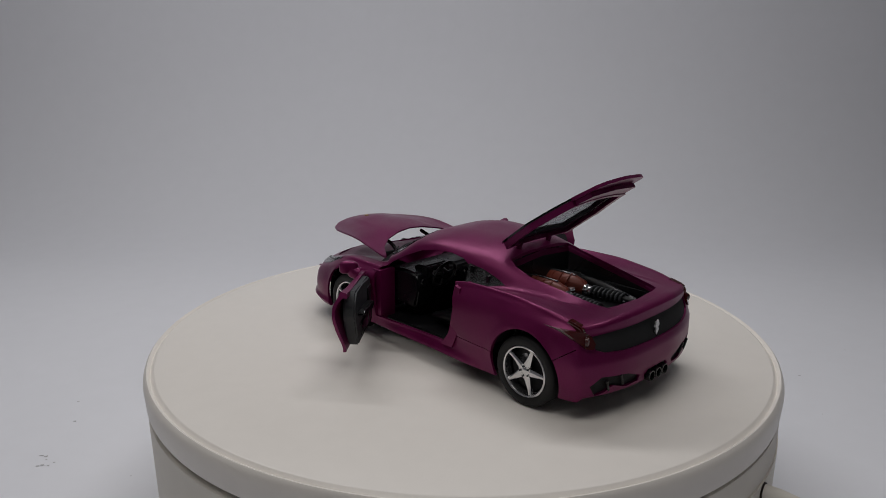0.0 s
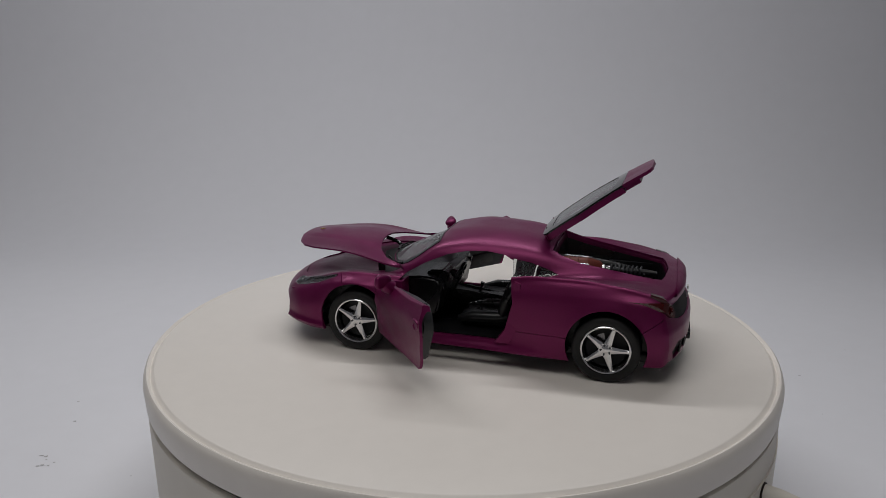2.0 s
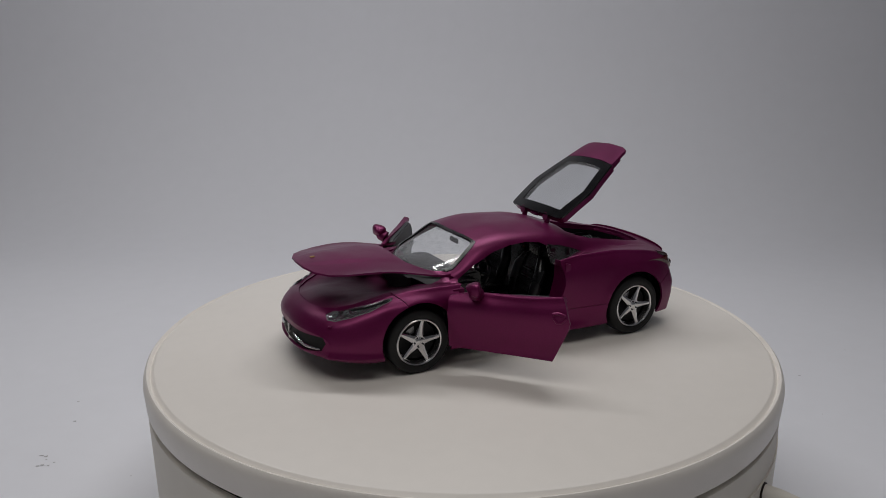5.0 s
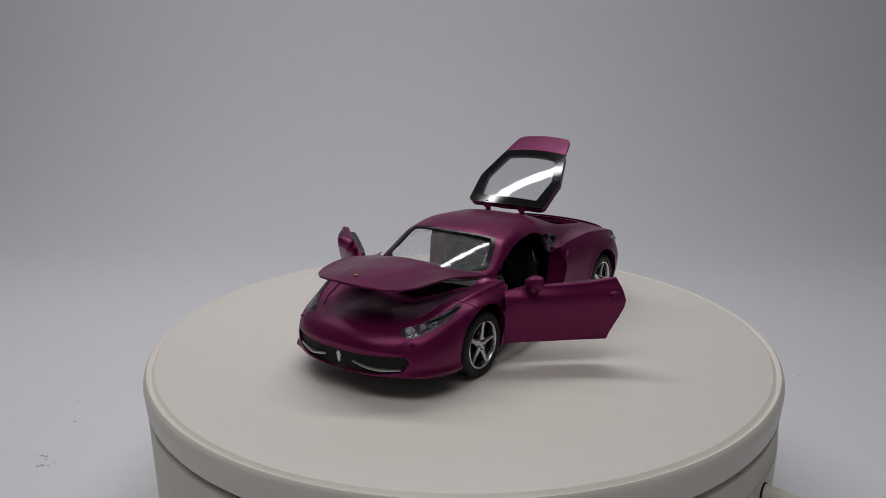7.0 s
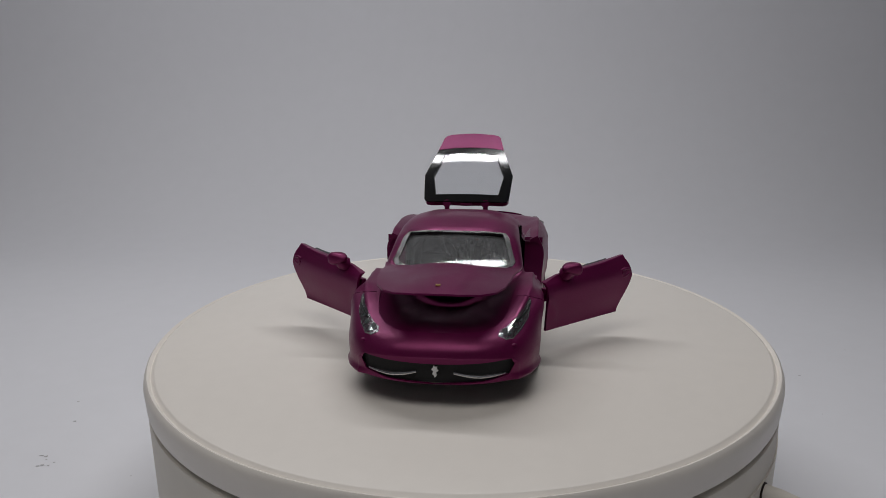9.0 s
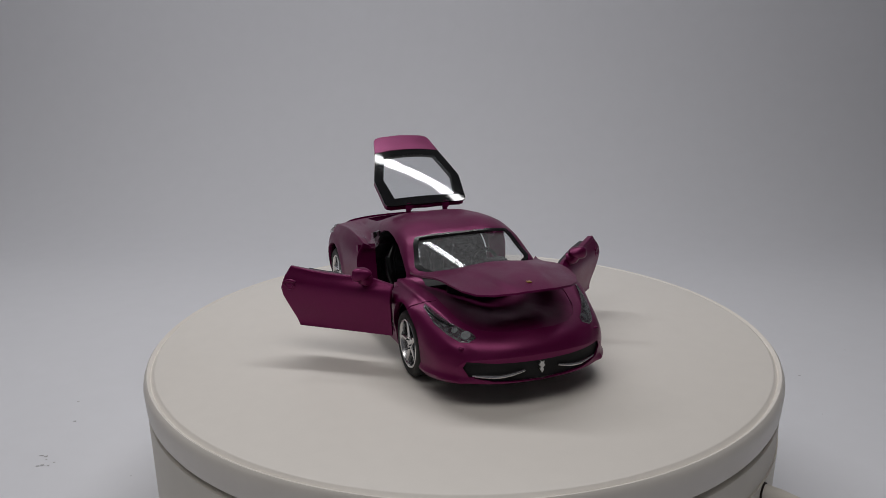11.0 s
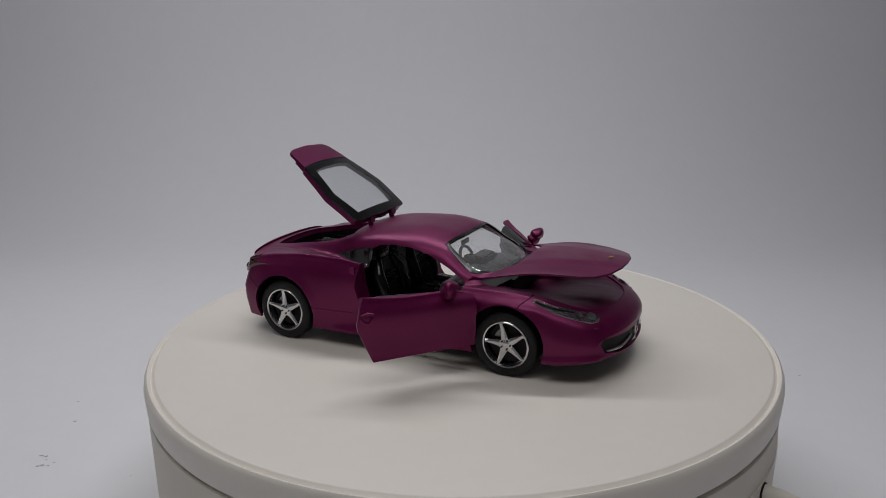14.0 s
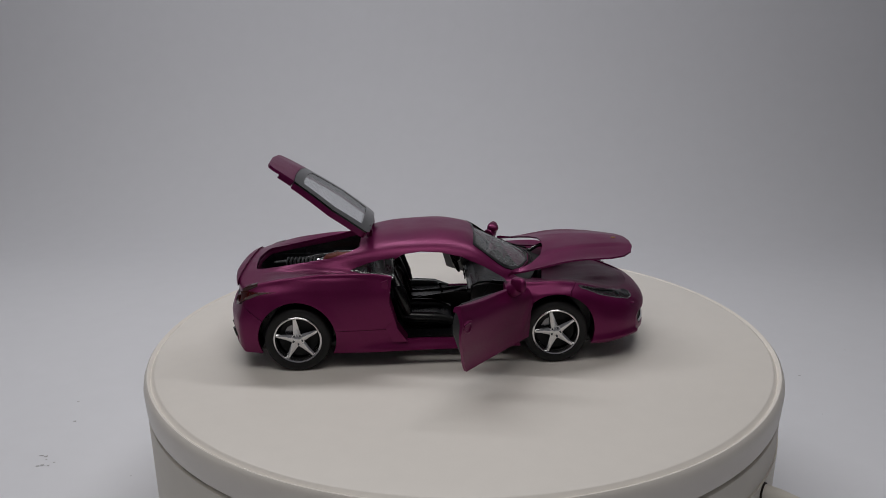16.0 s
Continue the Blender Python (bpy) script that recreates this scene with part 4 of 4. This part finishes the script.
console = prism([(0.60, 0.26), (0.55, 0.56), (0.30, 0.50), (-0.36, 0.46), (-0.40, 0.26)], -0.10, 0.10, "y")
bmesh.ops.bevel(console, geom=console.edges[:], offset=0.025, segments=2, affect="EDGES")
con = part("console", console, BLACK, CAR, "black centre console")
part("shift_lever", tube([(0.18, 0, 0.48), (0.16, 0, 0.56), (0.15, 0, 0.60)], [0.014, 0.012, 0.024], 10), GLOSSBLACK, con)
steer = tube([(0.0, 0.155 * math.cos(2 * math.pi * k / 32), 0.155 * math.sin(2 * math.pi * k / 32)) for k in range(32)], 0.019, 10, True)
AT = Matrix.Translation((0.33, 0.37, 0.775)) @ Matrix.Rotation(radians(-24), 4, "Y")
wheel_ob = part("steering_wheel", moved(steer, AT), BLACK, CAR, "black steering wheel")
part("boss", moved(lathe([(0.0, -0.03), (0.05, -0.025), (0.055, 0.01), (0.03, 0.10), (0.0, 0.12)], 20), AT @ Matrix.Rotation(radians(90), 4, "Y")), GLOSSBLACK, wheel_ob)
for a in (15, 165, 270):
    sp = tube([(0.0, 0.03 * math.cos(radians(a)), 0.03 * math.sin(radians(a))), (0.0, 0.15 * math.cos(radians(a)), 0.15 * math.sin(radians(a)))], 0.014, 8)
    part("spoke", moved(sp, AT), DARKGREY, wheel_ob)


def seat(y):
    root = new("seat")
    root.parent = CAR
    root["label"] = "black bucket seat"
    base = box(-0.25, 0.27, y - 0.16, y + 0.16, 0.27, 0.40, 0.04, 3)
    part("cushion", base, BLACK, root)
    for s in (1, -1):
        bol = tube([(0.27, y + 0.20 * s, 0.36), (0.10, y + 0.215 * s, 0.40), (-0.12, y + 0.215 * s, 0.41), (-0.26, y + 0.20 * s, 0.42)], [0.04, 0.062, 0.065, 0.055], 12)
        part("cushion_bolster", bol, BLACK, root)
        bk = tube([(-0.20, y + 0.205 * s, 0.42), (-0.25, y + 0.225 * s, 0.58), (-0.31, y + 0.215 * s, 0.76), (-0.36, y + 0.14 * s, 0.90)], [0.05, 0.07, 0.065, 0.035], 12)
        part("back_bolster", bk, BLACK, root)
    back = prism([(-0.17, 0.36), (-0.32, 0.80), (-0.37, 0.93), (-0.43, 0.93), (-0.40, 0.80), (-0.28, 0.32)], y - 0.18, y + 0.18, "y")
    bmesh.ops.bevel(back, geom=back.edges[:], offset=0.025, segments=2, affect="EDGES")
    part("backrest", back, BLACK, root)
    for k in range(4):
        z = 0.50 + 0.08 * k
        part("rib", tube([(-0.215 - 0.341 * (z - 0.46), y - 0.13, z), (-0.210 - 0.341 * (z - 0.46), y, z), (-0.215 - 0.341 * (z - 0.46), y + 0.13, z)], 0.020, 8), GLOSSBLACK, root)
    head = box(-0.44, -0.36, y - 0.11, y + 0.11, 0.90, 1.05, 0.03, 3)
    part("headrest", head, BLACK, root)


seat(0.37)
seat(-0.37)
part("rear_mirror", moved(box(-0.012, 0.012, -0.09, 0.09, -0.028, 0.028, 0.01), Matrix.Translation((0.47, 0, 1.09))), BLACK, CAR)

# engine
for side in (1, -1):
    y = 0.145 * side
    cover = tube([(-0.56, y, 0.815), (-0.60, y, 0.830), (-0.72, y, 0.845), (-1.00, y * 1.05, 0.845), (-1.12, y * 1.08, 0.830), (-1.16, y * 1.1, 0.815)], [0.05, 0.085, 0.105, 0.105, 0.085, 0.055], 20)
    plenum = part("intake_cover", cover, ENGINE_RED, CAR, "red-brown ribbed intake cover")
    part("cover_ridge", tube([(-0.68, y, 0.948), (-0.85, y, 0.952), (-1.04, y * 1.05, 0.945)], 0.014, 8), CHROME, plenum, "worn silver ridge")
    for k in range(4):
        x = -0.70 - 0.10 * k
        part("cover_rib", tube([(x, y + 0.108 * math.sin(radians(a)), 0.845 + 0.108 * math.cos(radians(a))) for a in (-70, -35, 0, 35, 70)], 0.010, 6), ENGINE_RED, plenum)
    part("collar", tube([(-1.155, y * 1.1, 0.820), (-1.185, y * 1.12, 0.820), (-1.20, y * 1.12, 0.820), (-1.24, y * 1.15, 0.820)], [0.062, 0.066, 0.05, 0.05], 16), CHROME, plenum, "chrome collar")
    damper = part("damper", tube([(-1.24, y * 1.15, 0.820), (-1.62, y * 1.5, 0.805), (-1.74, y * 1.6, 0.795)], [0.04, 0.04, 0.03], 14), BLACK, CAR, "black sprung damper")
    coil = []
    for k in range(90):
        u = k / 89
        c = Vector((-1.25 - 0.36 * u, y * (1.15 + 0.34 * u), 0.820 - 0.014 * u))
        a = 2 * math.pi * 8 * u
        coil.append(c + Vector((0, 0.058 * math.cos(a), 0.058 * math.sin(a))))
    part("spring", tube(coil, 0.013, 6), DARKGREY, damper)
    part("side_duct", tube([(-0.60, 0.36 * side, 0.855), (-0.90, 0.37 * side, 0.855), (-1.25, 0.37 * side, 0.815), (-1.62, 0.36 * side, 0.755)], [0.05, 0.055, 0.055, 0.04], 12), BLACK, CAR, "black engine-bay duct")
    part("strut", box(-1.70, -0.62, *sorted((0.42 * side, 0.47 * side)), 0.79, 0.86, 0.01), BLACK, CAR)
part("engine_block", box(-1.70, -0.62, -0.34, 0.34, 0.62, 0.765, 0.03), BLACK, CAR, "black engine block")
part("filler_cap", lathe([(0.0, 0.02), (0.035, 0.018), (0.042, 0.0), (0.0, -0.02)], 16), CHROME, CAR).matrix_local = Matrix.Translation(Vector((-1.10, 0.0, 0.845)) * S)
for x in (-0.74, -0.90, -1.02):
    part("bolt", lathe([(0.0, 0.015), (0.02, 0.012), (0.024, 0.0), (0.0, -0.03)], 10), CHROME, CAR).matrix_local = Matrix.Translation(Vector((x, 0.0, 0.855)) * S)

# ---- motion ----
A0, RATE, SLOW = -223.58, 14.2055, -0.00478
CAR_OFFSET = pose(-0.01645, -0.00136, 0.0)
WOBBLE = pose(0, 0, 0, 0.245, -0.294, 0)


def motions():
    rows = []
    for k in range(33):
        t = 0.5 * k
        rows.append((t, pose(0, 0, 0, 0, 0, A0 + RATE * t + SLOW * (t - 8) ** 2) @ WOBBLE))
    walk(PLATTER_OB, rows)
    walk(CAR, [(t, turn @ CAR_OFFSET) for t, turn in rows])


motions()
